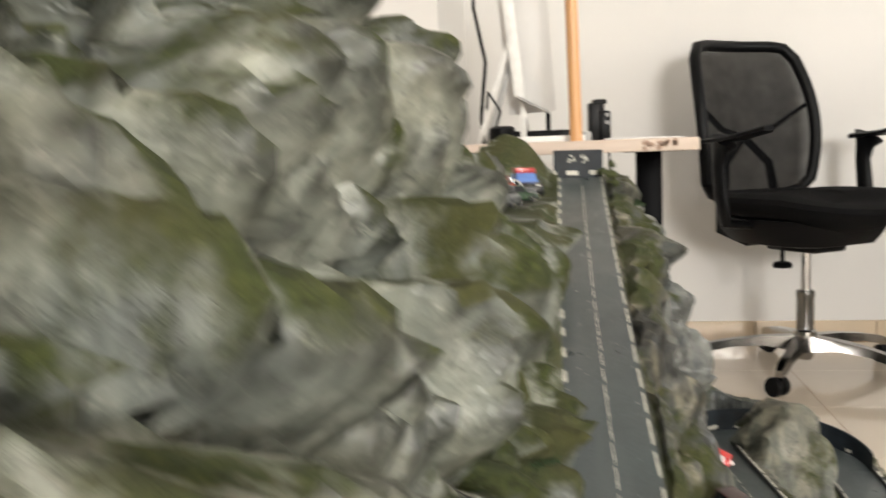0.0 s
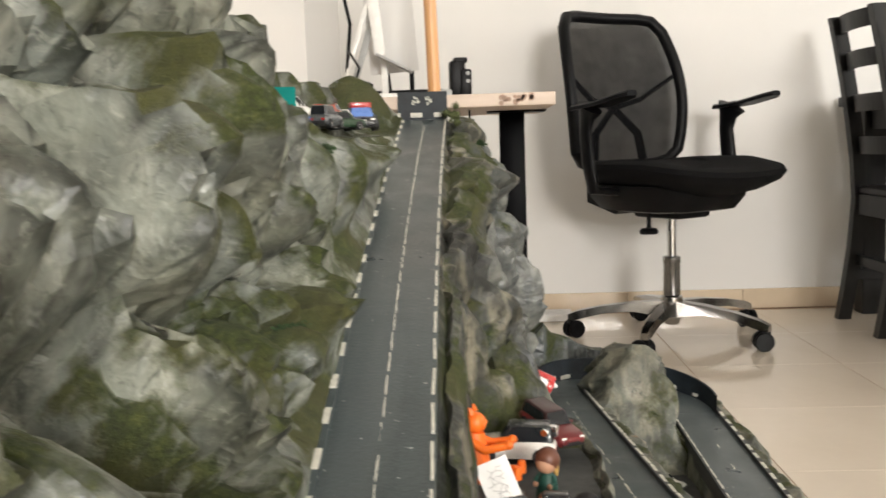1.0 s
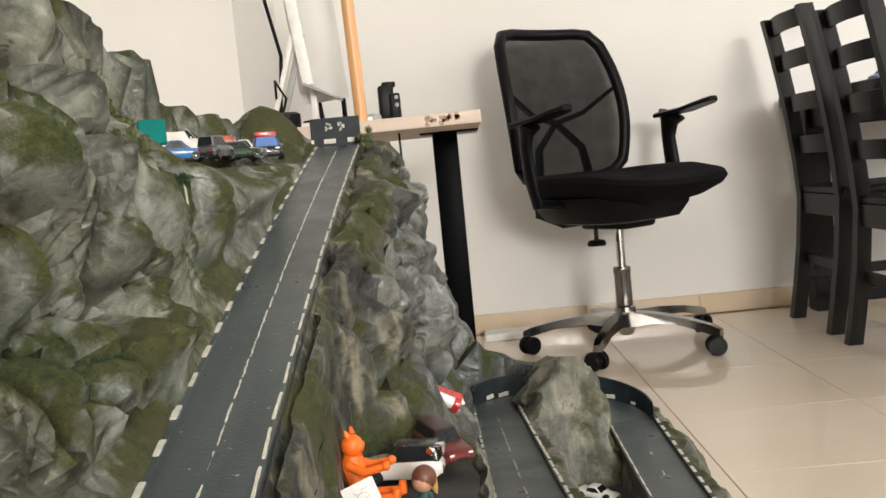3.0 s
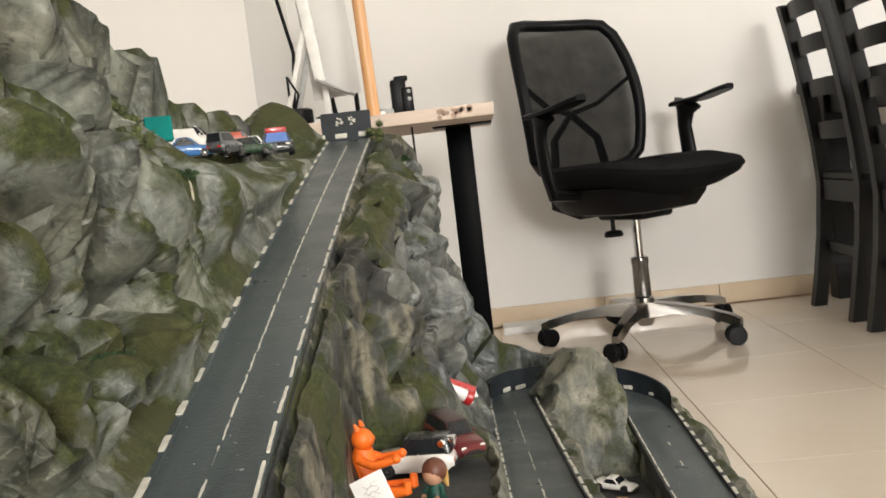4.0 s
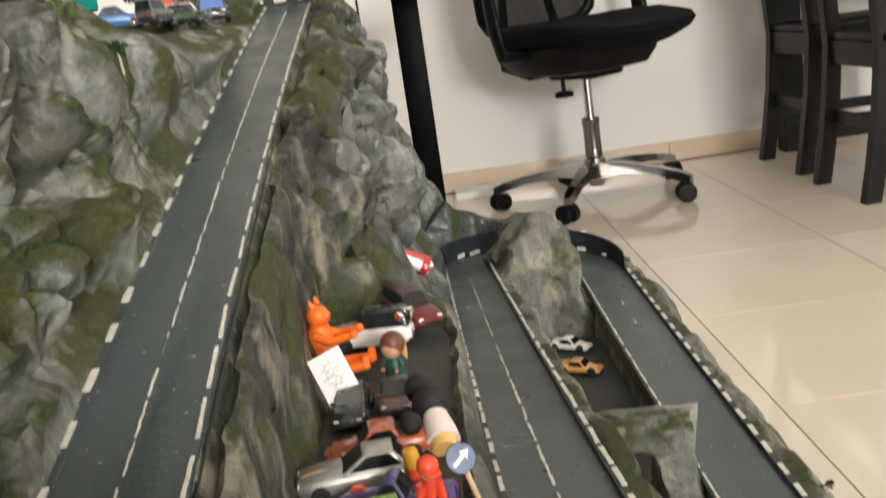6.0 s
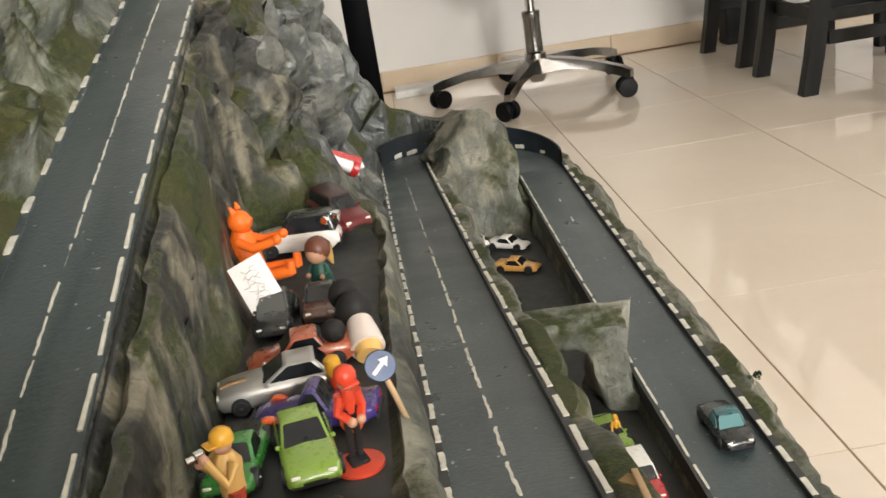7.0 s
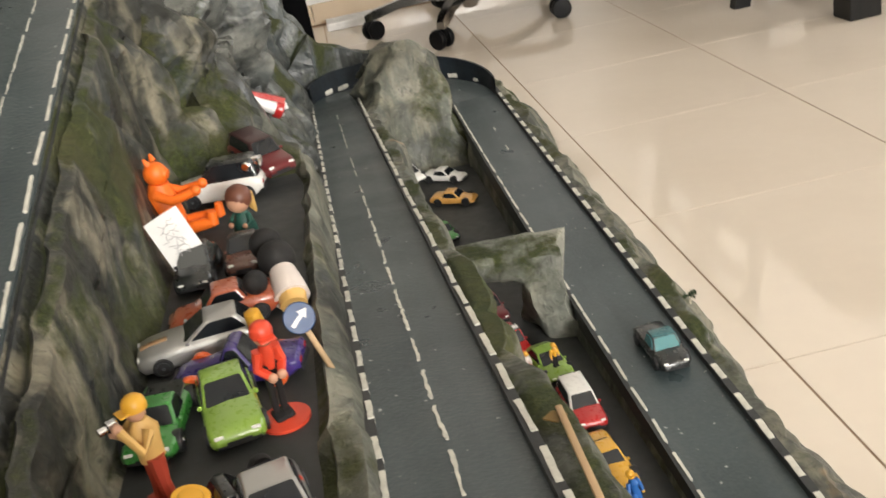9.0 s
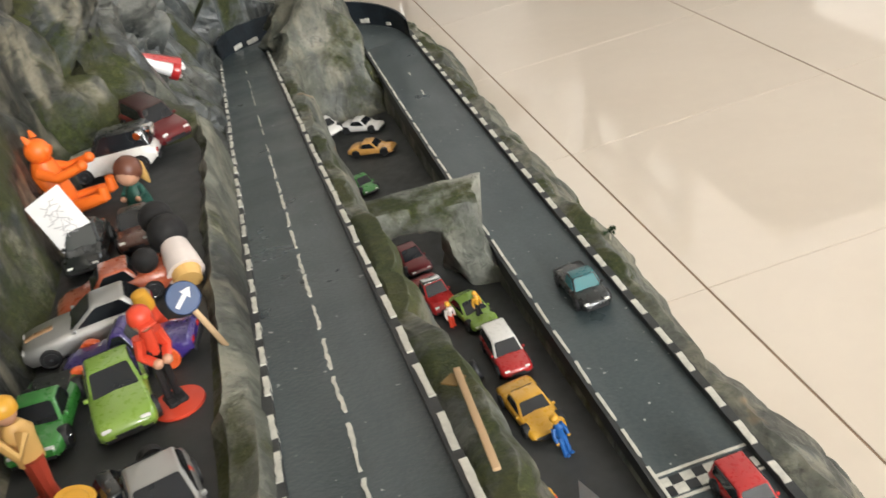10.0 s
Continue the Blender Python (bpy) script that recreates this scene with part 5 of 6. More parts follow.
doll("toy_doll", "small toy doll with brown hair and dark green dress", on_upper(0.3067, 0.4212, -122), FIG_BROWN, SKIN, FIG_GREEN, 0.044)
def lying_doll():
    """A doll that lies on the cars: two black hair puffs and a white skirt towards the camera."""
    bm = bmesh.new()
    add_tube(bm, [(0.3415, 0.2755, 0.3396), (0.34, 0.2831, 0.3434), (0.3376, 0.2964, 0.3491)], [0.0115, 0.0108, 0.0085], 18, 2)
    add_tube(bm, [(0.3419, 0.2698, 0.3368), (0.3415, 0.2764, 0.3406)], [0.0085, 0.0090], 14, 3)
    add_ball(bm, 0.0125, pose(0.3348, 0.3079, 0.3539), 0, 18, 12)
    add_ball(bm, 0.0110, pose(0.3286, 0.3279, 0.3577), 0, 16, 10)
    add_ball(bm, 0.0078, pose(0.3219, 0.2784, 0.3539), 0, 16, 10)
    bmesh.ops.recalc_face_normals(bm, faces=bm.faces)
    return finish(bm, "toy_doll", [FIG_BLACK, SKIN, FIG_WHITE, FIG_TAN], label="toy doll with black hair puffs and white skirt lying down", category="toy doll", group="toy figures on the model")


lying_doll()

# ---- signs, paper and small props ----
WOOD_STICK = wood_material("plain_wood_stick", (0.42, 0.27, 0.14), (0.58, 0.41, 0.24), 0.7, "Z")
SIGN_BLUE = plain("blue_sign_paint", (0.012, 0.045, 0.14), 0.35)
SIGN_WHITE = plain("white_sign_paint", (0.75, 0.75, 0.74), 0.4)
PAPER = plain("white_paper", (0.74, 0.73, 0.71), 0.85, vary=0.05, scale=60)
GREY_CARD = plain("grey_card", (0.26, 0.26, 0.25), 0.8)
INK = plain("grey_pencil", (0.42, 0.41, 0.41), 0.9)


def arrow_sign(base, top, normal):
    sign = empty("toy_road_sign", Matrix.Translation(base), "round blue toy road sign with white arrow on wooden stick", "road sign")
    d = Vector(top) - Vector(base)
    part("stick", tube([(0, 0, 0), d], [0.0017, 0.0016], 8), WOOD_STICK, sign)
    turn = Matrix.Translation(d) @ Vector(normal).to_track_quat("Z", "Y").to_matrix().to_4x4()
    face = part("sign_face", lathe([(0.0078, 0.0008), (0.0083, 0.0015), (0.0078, 0.0022)], 28), SIGN_BLUE, sign, "round blue disc", at=turn)
    bm = bmesh.new()
    m = pose(0, 0, 0.0024, 0, 0, -48) @ Matrix.Scale(0.77, 4)
    add_box(bm, -0.0013, 0.0013, -0.0075, 0.003, 0, 0.0005, 0, m)
    vs = [bm.verts.new(m @ Vector(p)) for p in ((-0.0038, 0.0022, 0.0005), (0.0038, 0.0022, 0.0005), (0, 0.0082, 0.0005))]
    bm.faces.new(vs)
    part("arrow", bm, SIGN_WHITE, face, "white arrow", smooth=False)
    return sign


arrow_sign((0.3619, 0.1822, 0.3358), (0.3528, 0.1710, 0.3765), (0.06, -0.48, 0.235))


def turn_sign(base, top):
    """A sign that lies along the verge, its face up."""
    z = (Vector(top) - Vector(base)).normalized()
    y = z.cross(Vector((0, 0, 1))).normalized() * -1
    x = y.cross(z)
    m = Matrix((x, y, z)).transposed().to_4x4()
    sign = empty("toy_road_sign", Matrix.Translation(base) @ m, "fallen yellow diamond toy road sign on flat wooden stick", "road sign")
    part("stick", box(-0.0009, 0.0009, -0.0016, 0.0016, 0, 0.080, 0.0005), WOOD_STICK, sign)
    face = part("sign_face", box(0.0010, 0.0018, -0.0042, 0.0042, -0.0042, 0.0042, 0.0003, m=pose(0, 0.003, 0.074, 45, 0, 0)), FIG_OCHRE, sign, "yellow diamond plate", smooth=False)
    bm = bmesh.new()
    add_tube(bm, [(0.0020, 0.005, 0.071), (0.0020, 0.005, 0.0755), (0.0020, 0.003, 0.0775), (0.0020, 0.001, 0.0755), (0.0020, 0.001, 0.073)], 0.0006, 6)
    part("symbol", bm, FIG_BLACK, face, "black bent arrow")
    return sign


FIG_OCHRE = plain("ochre_sign_paint", (0.20, 0.12, 0.03), 0.6)
turn_sign((0.460, 0.016, 0.3480), (0.4630, 0.092, 0.3400))


def drawing_paper(m):
    """A bent sheet with scribbled pencil lines on it."""
    rows = [[(0.025 * (u / 8 - 0.5), 0.036 * (v / 8 - 0.5), 0.002 * math.sin(u / 8 * 2.6)) for u in range(9)] for v in range(9)]
    bm = grid(rows)
    r = bmesh.ops.solidify(bm, geom=bm.faces[:], thickness=0.0004)
    sheet = finish(bm, "paper_sheet", PAPER, label="white paper sheet with a grey pencil scribble", category="paper", at=m)
    r = random.Random(9)
    bm = bmesh.new()
    for k in range(9):
        x, y = r.uniform(-0.008, -0.003), -0.010 + 0.0026 * k
        pts = [(x + 0.0022 * j + r.uniform(-1, 1) * 0.001, y + r.uniform(-1, 1) * 0.0028, 0.0028) for j in range(6)]
        add_tube(bm, pts, 0.00025, 5)
    part("scribble", bm, INK, sheet, "grey pencil lines")
    return sheet


drawing_paper(look((0.267, 0.360, 0.3635), (0.180, 1.06, 0.05)) @ pose(0, 0, 0, 0, 0, 19) @ Matrix.Scale(1.03, 4))

# white and red toy craft lying on the rock behind the yard
LOW_END, HIGH_END = Vector((0.3385, 0.753, 0.3335)), Vector((0.2780, 0.7430, 0.3720))
craft = empty("toy_aircraft", Matrix.Translation(HIGH_END) @ (LOW_END - HIGH_END).to_track_quat("X", "Z").to_matrix().to_4x4(), "long white and red toy aircraft lying on the rock", "toy aircraft")
part("fuselage", tube([(0.0, 0, 0), (0.012, 0, 0.001), (0.035, 0, 0.001), (0.060, 0, 0)], [0.0014, 0.0046, 0.0080, 0.0096], 14, 0.8), SIGN_WHITE, craft)
part("red_spine", loft([[(x, -w, z - 0.003), (x, w, z - 0.003), (x, w * 0.6, z + 0.0022), (x, -w * 0.6, z + 0.0022)] for x, w, z in ((0.006, 0.0022, 0.003), (0.022, 0.0040, 0.0062), (0.045, 0.0058, 0.0094), (0.066, 0.0064, 0.0112))]), RED, craft, "red top spine", smooth=False)
part("tail_band", lathe([(0.0096, 0.059), (0.0104, 0.060), (0.0102, 0.067), (0.006, 0.069)], 16, pose(0, 0, 0, 0, 90, 0)), RED, craft, "red tail band")
for y, z in ((-0.005, 0.005), (0.006, 0.006), (0.003, -0.005)):
    part("nozzle", lathe([(0.0026, 0.0), (0.0030, 0.003), (0.0015, 0.0055)], 12, pose(0.066, y, z, 0, 90, 0)), SIGN_WHITE, craft)
# small chrome block on the white car's bonnet
clamp = empty("toy_camera", pose(0.3134, 0.509, PIT_Z + 0.018, 0, 0, -20), "small chrome toy camera on the white car", "toy camera")
part("body", box(-0.010, 0.010, -0.005, 0.005, 0.006, 0.016, 0.0015), CHROME, clamp)
part("lens", lathe([(0.004, 0.0), (0.004, 0.006), (0.003, 0.007)], 16, pose(0, -0.005, 0.011, 90, 0, 0)), CHROME, clamp)
part("foot", tube([(0, 0, 0), (0, 0, 0.007)], [0.0035, 0.002], 10), CHROME, clamp)
finish(lathe([(0.0125, 0.0), (0.0128, 0.0012), (0.0085, 0.0022), (0.0078, 0.006), (0.005, 0.008), (0.0005, 0.0085)], 22), "toy_hat", FIG_YELLOW, label="yellow plastic toy helmet lying on the board", category="toy helmet", at=on_upper(0.2962, 0.0864, 0, 0.014, 25, 15) @ Matrix.Diagonal((0.7, 0.5, 0.22, 1.0)))
finish(grid([[(0.0, 0.0, 0.0), (0.030, -0.006, 0.0)], [(0.002, 0.002, 0.030), (0.030, -0.004, 0.020)]]), "paper_flag", GREY_CARD, label="pale grey paper flag leaning in the lower yard", category="paper", at=on_lower(0.5341, 0.2205, -50) @ Matrix.Scale(0.9, 4), smooth=False)
finish(lathe([(0.005, -0.003), (0.009, -0.0028), (0.0098, -0.0015), (0.0098, 0.0015), (0.009, 0.0028), (0.005, 0.003)], 20, close=False), "rubber_ring", TYRE, label="loose black toy tyre leaning on the verge", category="toy tyre", at=on_lower(0.5106, 0.3987, 0, 0.0095, 0, 75))

# ---- office chair ----
BASE = ROOM
BLACK_PLASTIC = plain("black_chair_plastic", (0.0035, 0.0035, 0.004), 0.42, vary=0.15, scale=40, shine=0.15)
SEAT_CLOTH = plain("black_seat_cloth", (0.003, 0.003, 0.0033), 0.92, vary=0.25, scale=220, bump_by=0.0008, shine=0.15)
MESH_BACK = mesh_fabric("black_mesh_fabric")
ALUMINIUM = plain("polished_aluminium", (0.40, 0.39, 0.38), 0.16, 1.0, vary=0.06)


def office_chair(m):
    """Faces +x, its column at the origin."""
    chair = empty("office_chair", m, "black mesh office chair with armrests and chrome star base", "office chair")
    # star base
    for k in range(5):
        a = 72 * k + 13
        at = pose(0, 0, 0, 0, 0, a)
        bm = loft([[(x, y, z) for y, z in ((-w, lo), (-w * 0.75, hi), (w * 0.75, hi), (w, lo))] for x, w, lo, hi in ((0.018, 0.026, 0.070, 0.122), (0.12, 0.022, 0.088, 0.118), (0.22, 0.018, 0.082, 0.106), (0.300, 0.016, 0.062, 0.090), (0.330, 0.012, 0.058, 0.078))])
        leg = part("base_leg", bm, ALUMINIUM, chair, "polished aluminium leg", at=at)
        caster = part("caster", box(-0.014, 0.014, -0.006, 0.006, 0.026, 0.058, 0.004), BLACK_PLASTIC, chair, "black twin caster", at=pose(0.318 * math.cos(radians(a)), 0.318 * math.sin(radians(a)), 0, 0, 0, a + 40 + 25 * (k % 3)))
        for s in (1, -1):
            part("caster_wheel", lathe([(0.012, -0.009), (0.026, -0.008), (0.029, -0.004), (0.029, 0.005), (0.026, 0.009), (0.010, 0.010)], 24, pose(-0.008, s * 0.0165, 0.029, -90 * s, 0, 0)), BLACK_PLASTIC, caster)
    part("hub", lathe([(0.020, 0.045), (0.024, 0.050), (0.032, 0.075), (0.036, 0.11), (0.033, 0.135), (0.027, 0.14)], 28), ALUMINIUM, chair)
    part("column_cover", lathe([(0.027, 0.138), (0.026, 0.24), (0.028, 0.243), (0.028, 0.262), (0.022, 0.264)], 28), plain("smoked_chrome", (0.24, 0.24, 0.24), 0.2, 1.0), chair, "dark chrome column cover")
    part("gas_column", lathe([(0.0145, 0.255), (0.0145, 0.395)], 24), CHROME, chair, "chrome gas column")
    # seat
    def seat_ring(z, k, dx=0.0):
        pts = []
        for i in range(40):
            a = 2 * math.pi * i / 40
            ca, sa = math.cos(a), math.sin(a)
            x = 0.044 + 0.275 * math.copysign(abs(ca) ** 0.62, ca)
            y = 0.012 + 0.262 * math.copysign(abs(sa) ** 0.62, sa) * (1.0 - 0.05 * ca)
            lift = 0.012 * abs(y / 0.262) ** 2 - 0.020 * max(0.0, (x - 0.12) / 0.2)
            pts.append((x * k + dx, y * k, z + lift))
        return pts
    part("seat", loft([seat_ring(0.478, 0.62), seat_ring(0.492, 0.80), seat_ring(0.517, 0.955), seat_ring(0.536, 1.0), seat_ring(0.551, 0.975), seat_ring(0.561, 0.86), seat_ring(0.558, 0.35)]), SEAT_CLOTH, chair, "black cloth seat")
    part("seat_pan", loft([[(x * k, y * k, z) for x, y in ((-0.20, -0.16), (-0.20, 0.16), (-0.10, 0.19), (0.11, 0.19), (0.19, 0.12), (0.19, -0.12), (0.11, -0.19), (-0.10, -0.19))] for k, z in ((0.62, 0.408), (0.86, 0.416), (1.0, 0.455), (1.05, 0.495))]), BLACK_PLASTIC, chair)
    part("mechanism", box(-0.10, 0.10, -0.07, 0.07, 0.388, 0.425, 0.012), BLACK_PLASTIC, chair)
    part("tension_knob", lathe([(0.006, 0.345), (0.028, 0.330), (0.030, 0.338), (0.024, 0.347), (0.007, 0.350), (0.006, 0.400)], 20, pose(-0.012, -0.085, 0.010)), BLACK_PLASTIC, chair)
    # backrest
    def back_point(u, v):
        """u across from -1 to 1, v up from 0 to 1."""
        half = 0.198 + 0.047 * math.sin(math.pi * min(1, 0.15 + v * 0.75)) - 0.02 * max(0, v - 0.75)
        y = u * half + 0.026
        z = 0.560 + 0.480 * v
        x = -0.225 - 0.075 * max(0.0, v) ** 1.6 + 0.035 * (1 - u * u) * -1 + 0.03 * math.sin(math.pi * v)
        return Vector((x, y, z))
    edge = [back_point(-1, k / 12) for k in range(1, 12)] + [back_point(-0.9, 1.0)] + [back_point(u / 6, 1.015) for u in range(-4, 5)] + [back_point(0.9, 1.0)] + [back_point(1, 1 - k / 12) for k in range(1, 12)] + [back_point(0.88, 0.01)] + [back_point(-u / 6, -0.02) for u in range(-4, 5)] + [back_point(-0.88, 0.01), back_point(-1, 1 / 12)]
    part("back_frame", tube(edge, 0.0195, 10), BLACK_PLASTIC, chair, "black plastic backrest frame")
    part("back_mesh", grid([[back_point(u / 8 * 0.97, v / 16 * 0.98 + 0.01) for u in range(-8, 9)] for v in range(17)]), MESH_BACK, chair, "see-through black mesh")
    for s in (1, -1):
        part("back_brace", tube([back_point(s * 0.95, 0.60) + Vector((-0.012, 0, 0)), back_point(s * 0.45, 0.44) + Vector((-0.035, 0, 0)), back_point(0, 0.38) + Vector((-0.045, 0, 0)), back_point(-s * 0.40, 0.20) + Vector((-0.035, 0, 0)), back_point(-s * 0.50, 0.0) + Vector((-0.015, 0, 0))], [0.012, 0.014, 0.016, 0.018, 0.020], 8, 0.6), BLACK_PLASTIC, chair)
    part("back_bar", loft([[(x, y, z) for x, z in ((-0.30, 0.55), (-0.30, 0.43), (-0.16, 0.395), (-0.12, 0.42), (-0.24, 0.50))] for y in (-0.09, -0.05, 0.05, 0.09)]), BLACK_PLASTIC, chair)
    # armrests
    for s in (1.06, -1):
        arm = part("arm_post", tube([(-0.04, 0.01 + s * 0.20, 0.475), (-0.05, 0.01 + s * 0.285, 0.485), (-0.058, 0.01 + s * 0.298, 0.57), (-0.068, 0.01 + s * 0.298, 0.66), (-0.060, 0.01 + s * 0.298, 0.705), (-0.045, 0.01 + s * 0.298, 0.735)], [0.020, 0.026, 0.028, 0.026, 0.032, 0.052], 12, 0.62), BLACK_PLASTIC, chair)
        part("arm_pad", loft([[(x + 0.012, 0.01 + s * 0.298 + y, z + 0.024) for y, z in ((-w, z0), (-w, z0 + 0.010), (-w * 0.7, z0 + 0.016), (w * 0.7, z0 + 0.016), (w, z0 + 0.010), (w, z0))] for x, w, z0 in ((-0.125, 0.018, 0.704), (-0.11, 0.036, 0.704), (0.0, 0.040, 0.712), (0.10, 0.036, 0.730), (0.125, 0.018, 0.735))]), BLACK_PLASTIC, arm, "black armrest pad")
    return chair


office_chair(pose(0.835, 2.575, 0, 0, 0, -56) @ Matrix.Scale(0.97, 4))

# ---- work desk ----
DESK_WOOD = wood_material("pale_limed_wood", (0.55, 0.44, 0.36), (0.66, 0.55, 0.46), 0.6, "X")
BLACK_STEEL = plain("glossy_black_steel", (0.003, 0.003, 0.0035), 0.4, vary=0.05, shine=0.03, even=0.01)
STAIN = plain("brown_stain", (0.42, 0.29, 0.22), 0.7, vary=0.4, scale=90)
desk = empty("work_desk", pose(0, 0, 0), "pale wooden work desk with stained edge and black legs", "desk")
DY0, DY1, DX0, DX1, DZ = 1.723, 2.33, -1.15, 0.423, 0.725
part("tabletop", box(DX0, DX1, DY0, DY1, DZ - 0.028, DZ, 0.003), DESK_WOOD, desk)
for x in (0.306, -1.06):
    for y in (2.02, ):
        leg = part("leg", box(x, x + 0.062, y, y + 0.05, 0.0, DZ - 0.032, 0.002), BLACK_STEEL, desk, "glossy black steel leg")
        part("leg_plate", box(x - 0.03, x + 0.115, y - 0.03, y + 0.09, DZ - 0.032, DZ - 0.0282, 0.001), BLACK_STEEL, leg)
r = random.Random(3)
for cx in (0.315, 0.345, 0.362):
    bm = bmesh.new()
    for k in range(6):
        w = r.uniform(0.003, 0.008)
        add_lathe(bm, [(w, 0.0), (w * 0.8, 0.0005)], 7, pose(cx + r.uniform(-0.010, 0.010), DY0 + 0.0002, DZ - 0.014 + r.uniform(-0.008, 0.008), 90, r.uniform(0, 60), 0))
    part("stain", bm, STAIN, desk, "brown stain", smooth=False)

# things on the desk
PINE = wood_material("varnished_pine", (0.55, 0.27, 0.10), (0.68, 0.38, 0.17), 0.35, "Z")
finish(tube([(0.160, 1.785, DZ), (0.156, 1.780, 0.95), (0.143, 1.775, 1.6)], 0.0140, 16), "wooden_pole", PINE, label="varnished orange pine pole standing on the desk", category="wooden pole")
WHITE_METAL = plain("white_coated_metal", (0.78, 0.77, 0.74), 0.4)
GREY_PANEL = plain("grey_panel", (0.36, 0.36, 0.35), 0.5)
stand = empty("display_stand", pose(0, 0, 0), "white metal easel stand with grey tray on the desk", "stand")
part("front_bar", box(-0.013, 0.013, -0.006, 0.006, 0, 0.60, 0.002, m=pose(0.025, 1.95, 0.835, 0, -6, 0)), WHITE_METAL, stand)
part("rear_leg", box(-0.006, 0.006, -0.004, 0.004, 0, 0.255, 0.002, m=pose(-0.080, 1.97, DZ, 0, 18, 0)), WHITE_METAL, stand)
part("rear_leg_web", box(-0.007, 0.009, -0.003, 0.003, 0.0, 0.25, 0.002, m=pose(-0.062, 1.99, DZ, 0, 18, 0)), GREY_PANEL, stand)
part("tray", box(0.0, 0.088, -0.05, 0.05, -0.004, 0.002, 0.001, m=pose(0.018, 1.97, 0.838, 0, 27, 0)), GREY_PANEL, stand)
part("tray_post", box(-0.008, 0.008, -0.008, 0.008, 0, 0.105, 0.002, m=pose(0.030, 1.99, DZ)), WHITE_METAL, stand)
part("foot_bar", box(-0.06, 0.15, -0.012, 0.012, 0, 0.014, 0.002, m=pose(0.03, 1.84, DZ)), WHITE_METAL, stand)
part("board", box(-0.060, 0.060, -0.002, 0.002, 0, 0.42, 0.001, m=pose(0.052, 2.03, 0.80, 0, -4, 0)), plain("pale_grey_plastic", (0.66, 0.65, 0.63), 0.4, vary=0.03, scale=6), stand, "pale grey plastic board")
router = empty("wifi_router", pose(0.085, 2.05, DZ), "black router with upright antennas on the desk", "router")
part("case", box(-0.09, 0.09, -0.06, 0.06, 0.003, 0.030, 0.006), BLACK_PLASTIC, router)
for x, a in ((-0.050, -7), (0.003, 0)):
    part("antenna", box(-0.006, 0.006, -0.004, 0.004, 0.02, 0.152, 0.003, m=pose(x, 0.05, 0, 0, a, 0)), BLACK_PLASTIC, router)
device = empty("card_reader", pose(0.205, 1.95, DZ, 0, 0, 8), "small black clamp device with silver dials", "device")
part("body", box(-0.016, 0.020, -0.02, 0.02, 0, 0.090, 0.004), BLACK_PLASTIC, device)
part("jaw", box(-0.006, 0.026, -0.018, 0.018, 0.086, 0.098, 0.003), BLACK_PLASTIC, device)
part("side_block", box(0.008, 0.034, -0.026, 0.014, 0, 0.070, 0.004), BLACK_PLASTIC, device)
for z in (0.042, 0.060):
    part("dial", lathe([(0.005, 0), (0.004, 0.003)], 16, pose(0.025, -0.026, z, 90, 0, 0)), GREY_PANEL, device)
finish(box(0.225, 0.40, 1.80, 1.98, DZ + 0.0005, DZ + 0.004, 0.0005), "paper_stack", PAPER, label="thin stack of white paper on the desk", category="paper", smooth=False)
finish(lathe([(0.020, 0), (0.021, 0.018), (0.018, 0.022)], 20, pose(0.175, 1.90, DZ)), "tape_roll", GREY_PANEL, label="small grey roll on the desk", category="tape roll")
finish(lathe([(0.026, 0), (0.030, 0.008), (0.030, 0.035), (0.022, 0.040)], 20, pose(-0.01, 1.82, DZ)), "black_pot", BLACK_PLASTIC, label="small black pot on the desk", category="pot")
finish(tube([(-0.10, 2.28, DZ + 0.003), (-0.10, 2.24, 0.80), (-0.085, 2.25, 0.95), (-0.115, 2.26, 1.10), (-0.11, 2.28, 1.5)], 0.005, 8), "power_cable", BLACK_PLASTIC, label="black cable rising behind the desk", category="cable")
finish(tube([(-0.03, 1.84, DZ + 0.02), (-0.015, 1.86, 0.80), (-0.05, 1.93, 0.85), (-0.06, 1.98, 0.80)], 0.003, 8), "thin_cable", BLACK_PLASTIC, label="thin black cable looping over the desk", category="cable")
finish(tube([(0.235, 1.86, DZ - 0.028), (0.236, 1.86, 0.60), (0.240, 1.85, 0.545)], 0.0025, 8), "hanging_cable", BLACK_PLASTIC, label="thin black cable hanging under the desk", category="cable")
# white slab added in place of a bright reflection on the tiles
finish(box(0.40, 0.56, 2.88, 2.99, 0.0005, 0.025, 0.003), "white_box", plain("reflection_white", (0.72, 0.71, 0.69), 0.7), label="flat white slab imitating a bright reflection on the floor", category="box", smooth=False)

# ---- dining table and chairs ----
DARK_WOOD = wood_material("black_stained_wood", (0.004, 0.004, 0.004), (0.0135, 0.013, 0.0123), 0.45, "Z", 0.25)
DARK_TOP = wood_material("black_stained_top", (0.006, 0.006, 0.006), (0.012, 0.0115, 0.011), 0.35, "Y", 0.3)


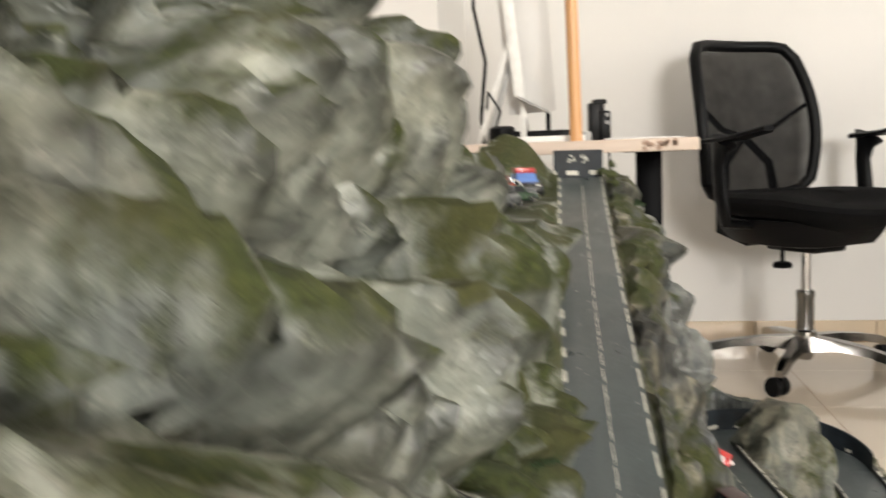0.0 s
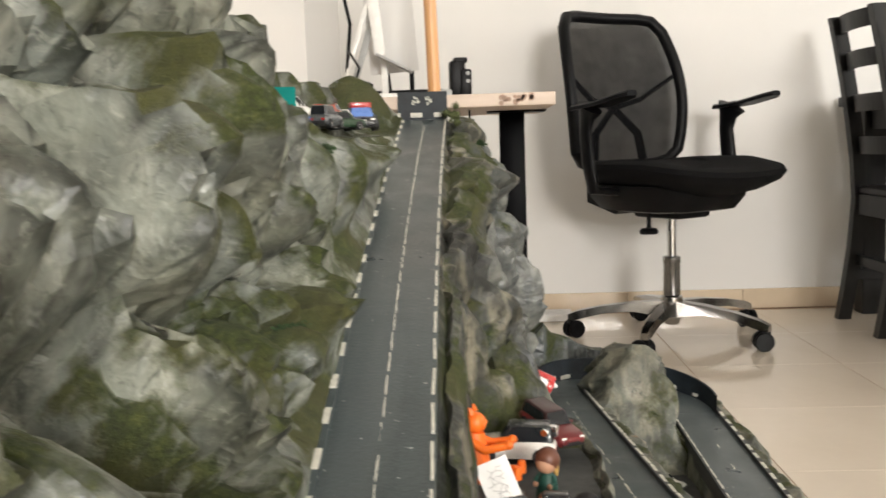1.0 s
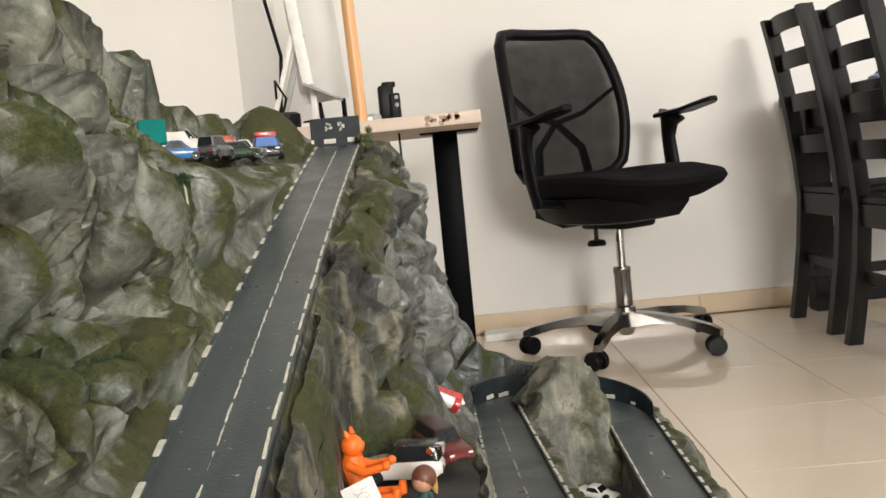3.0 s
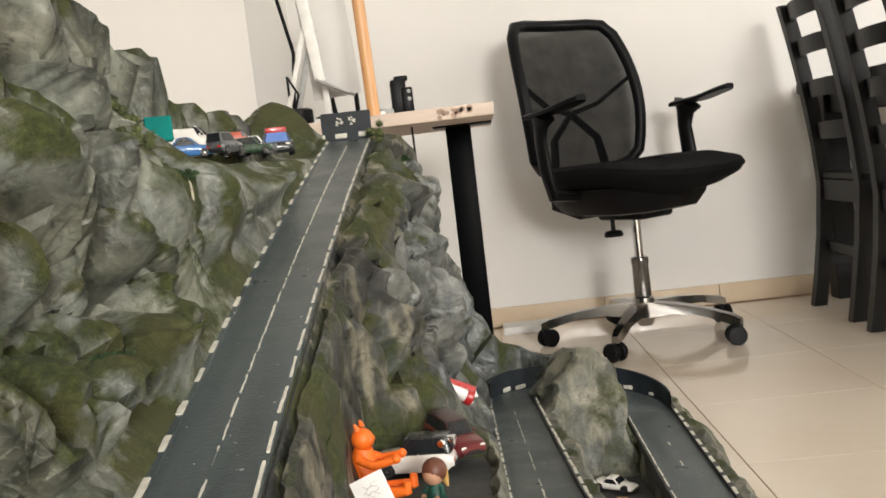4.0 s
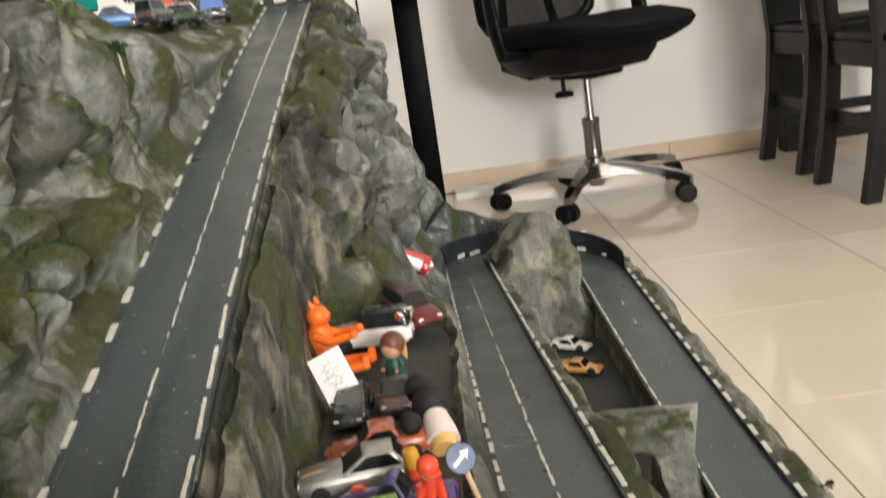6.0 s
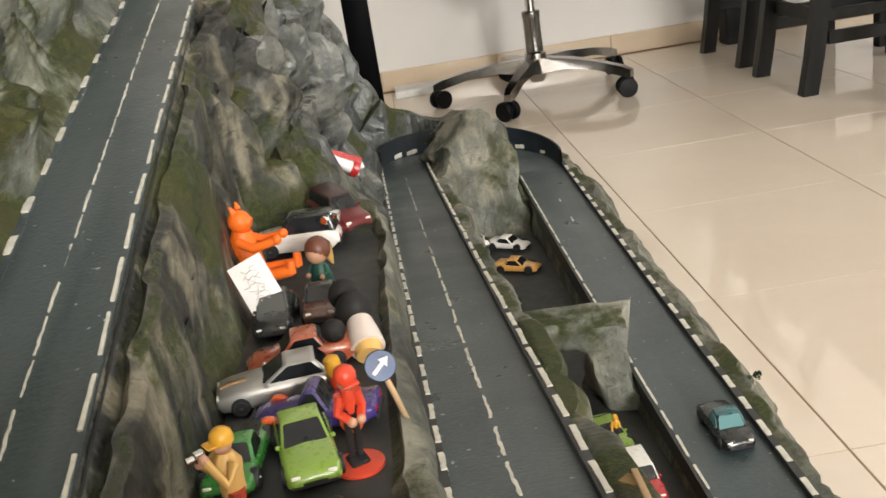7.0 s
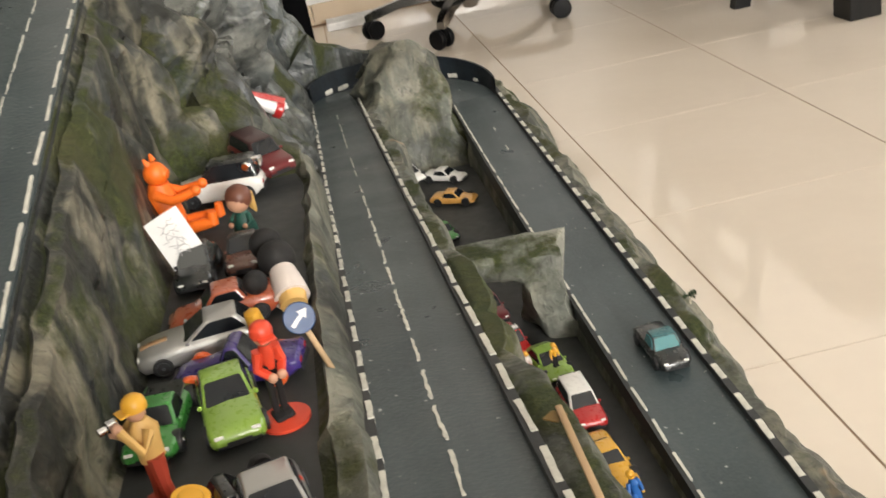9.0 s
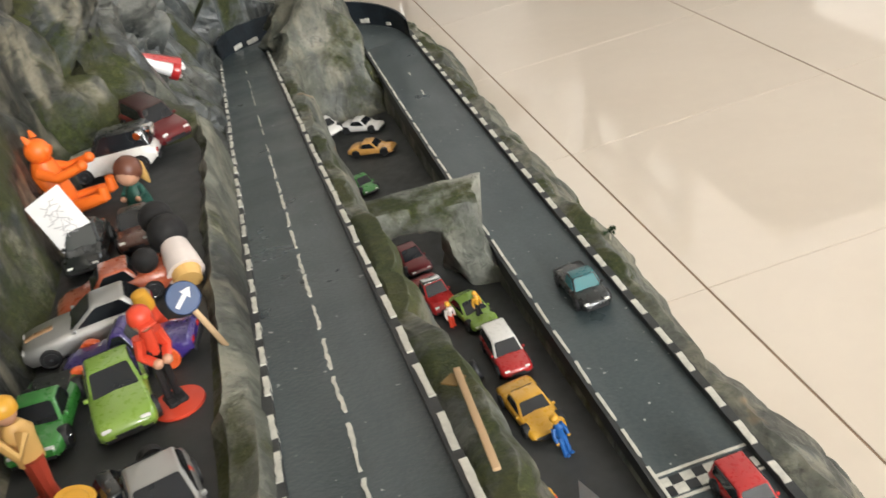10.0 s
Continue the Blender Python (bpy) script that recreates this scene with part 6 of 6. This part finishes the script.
def dining_chair(m):
    """Faces +x, the back posts at x 0."""
    chair = empty("dining_chair", m, "black-stained wooden ladder-back dining chair on tiled floor", "dining chair", "chairs round the dining table")
    def post_x(z):
        return -0.085 * max(0.0, (z - 0.42) / 0.6) ** 1.5 - 0.052 * max(0, 1 - z / 0.42) ** 1.5
    for s in (1, -1):
        pts = [(post_x(z), s * 0.165, z) for z in (0.0, 0.1, 0.25, 0.42, 0.55, 0.68, 0.80, 0.92, 1.03)]
        bm = loft([[(x - 0.022, y - 0.019, z), (x + 0.022, y - 0.019, z), (x + 0.022, y + 0.019, z), (x - 0.022, y + 0.019, z)] for x, y, z in pts])
        part("back_post", bm, DARK_WOOD, chair, smooth=False)
        part("front_leg", box(0.365, 0.405, s * 0.185 - 0.02, s * 0.185 + 0.02, 0, 0.435, 0.003), DARK_WOOD, chair, smooth=False)
        part("side_rail", box(0.02, 0.37, s * 0.178 - 0.011, s * 0.178 + 0.011, 0.375, 0.435, 0.002), DARK_WOOD, chair, smooth=False)
        part("side_stretcher", box(0.0, 0.37, s * 0.176 - 0.010, s * 0.176 + 0.010, 0.135, 0.170, 0.002), DARK_WOOD, chair, smooth=False)
    part("rear_rail", box(-0.014, 0.010, -0.146, 0.146, 0.365, 0.435, 0.002), DARK_WOOD, chair, smooth=False)
    part("rear_stretcher", box(-0.014, 0.008, -0.146, 0.146, 0.19, 0.225, 0.002), DARK_WOOD, chair, smooth=False)
    part("seat", box(-0.012, 0.425, -0.205, 0.205, 0.437, 0.459, 0.006), DARK_WOOD, chair, smooth=False)
    for z in (0.600, 0.740, 0.880, 1.000):
        rows = [[(post_x(z) + 0.004 - 0.022 * (1 - (y / 0.147) ** 2), y, z - 0.028), (post_x(z + 0.04) + 0.004 - 0.022 * (1 - (y / 0.147) ** 2), y, z + 0.028)] for y in [0.147 * k / 6 for k in range(-6, 7)]]
        bm = grid(rows)
        bmesh.ops.solidify(bm, geom=bm.faces[:], thickness=0.014)
        part("back_slat", bm, DARK_WOOD, chair, smooth=False)
    return chair


chair_a = dining_chair(pose(1.496, 2.660, 0, 0, 0, 0) @ Matrix.Scale(0.955, 4))
copy_thing(chair_a, pose(1.481, 2.190, 0, 0, 0, 0) @ Matrix.Scale(0.955, 4))
dining = empty("dining_table", pose(0, 0, 0), "black-stained wooden dining table with chairs pushed in", "dining table")
part("tabletop", box(1.50, 2.42, 1.64, 3.03, 0.704, 0.738, 0.004), DARK_TOP, dining, smooth=False)
for x in (1.535, 2.31):
    for y in (1.70, 2.88):
        part("leg", box(x, x + 0.075, y, y + 0.075, 0, 0.704, 0.004), DARK_WOOD, dining, smooth=False)
part("apron", box(1.61, 2.31, 1.72, 1.745, 0.625, 0.704, 0.002), DARK_WOOD, dining, smooth=False)
part("apron", box(1.61, 2.31, 2.91, 2.935, 0.625, 0.704, 0.002), DARK_WOOD, dining, smooth=False)
part("apron", box(1.555, 1.58, 1.775, 2.88, 0.625, 0.704, 0.002), DARK_WOOD, dining, smooth=False)
toy_car("toy_car", "blue toy car lying on the dark dining table", pose(1.64, 2.50, 0.738, 0, 0, 20), BLUE, "coupe", 0.10, 0.045, 0.032, wheel=0.009, group="toys on the dining table")
toy_car("toy_car", "red toy car lying on the dark dining table", pose(1.66, 2.38, 0.738, 0, 0, 70), RED, "coupe", 0.09, 0.040, 0.032, wheel=0.009, group="toys on the dining table")

# ---- floor tiles ----
me = bpy.data.meshes.new("tile")
bm = box(0.0012, 0.4088, 0.0007, 0.4093, -0.010, 0.0, 0.0004, segments=1)
bm.to_mesh(me)
bm.free()
me.materials.append(TILE)
nx0, ny0 = math.floor((X0 - 0.8) / 0.41), math.floor((Y0 - 0.963) / 0.41)
for i in range(nx0, math.ceil((X1 - 0.8) / 0.41)):
    for j in range(ny0, math.ceil((Y1 - 0.963) / 0.41)):
        x, y = 0.8 + 0.41 * i, 0.963 + 0.41 * j
        if X0 - 0.02 < x and x + 0.41 < X1 + 0.3 and Y0 - 0.02 < y and y + 0.41 < Y1 + 0.3:
            t = new("tile", me)
            t.parent = floor
            t.location = (x, y, 0)
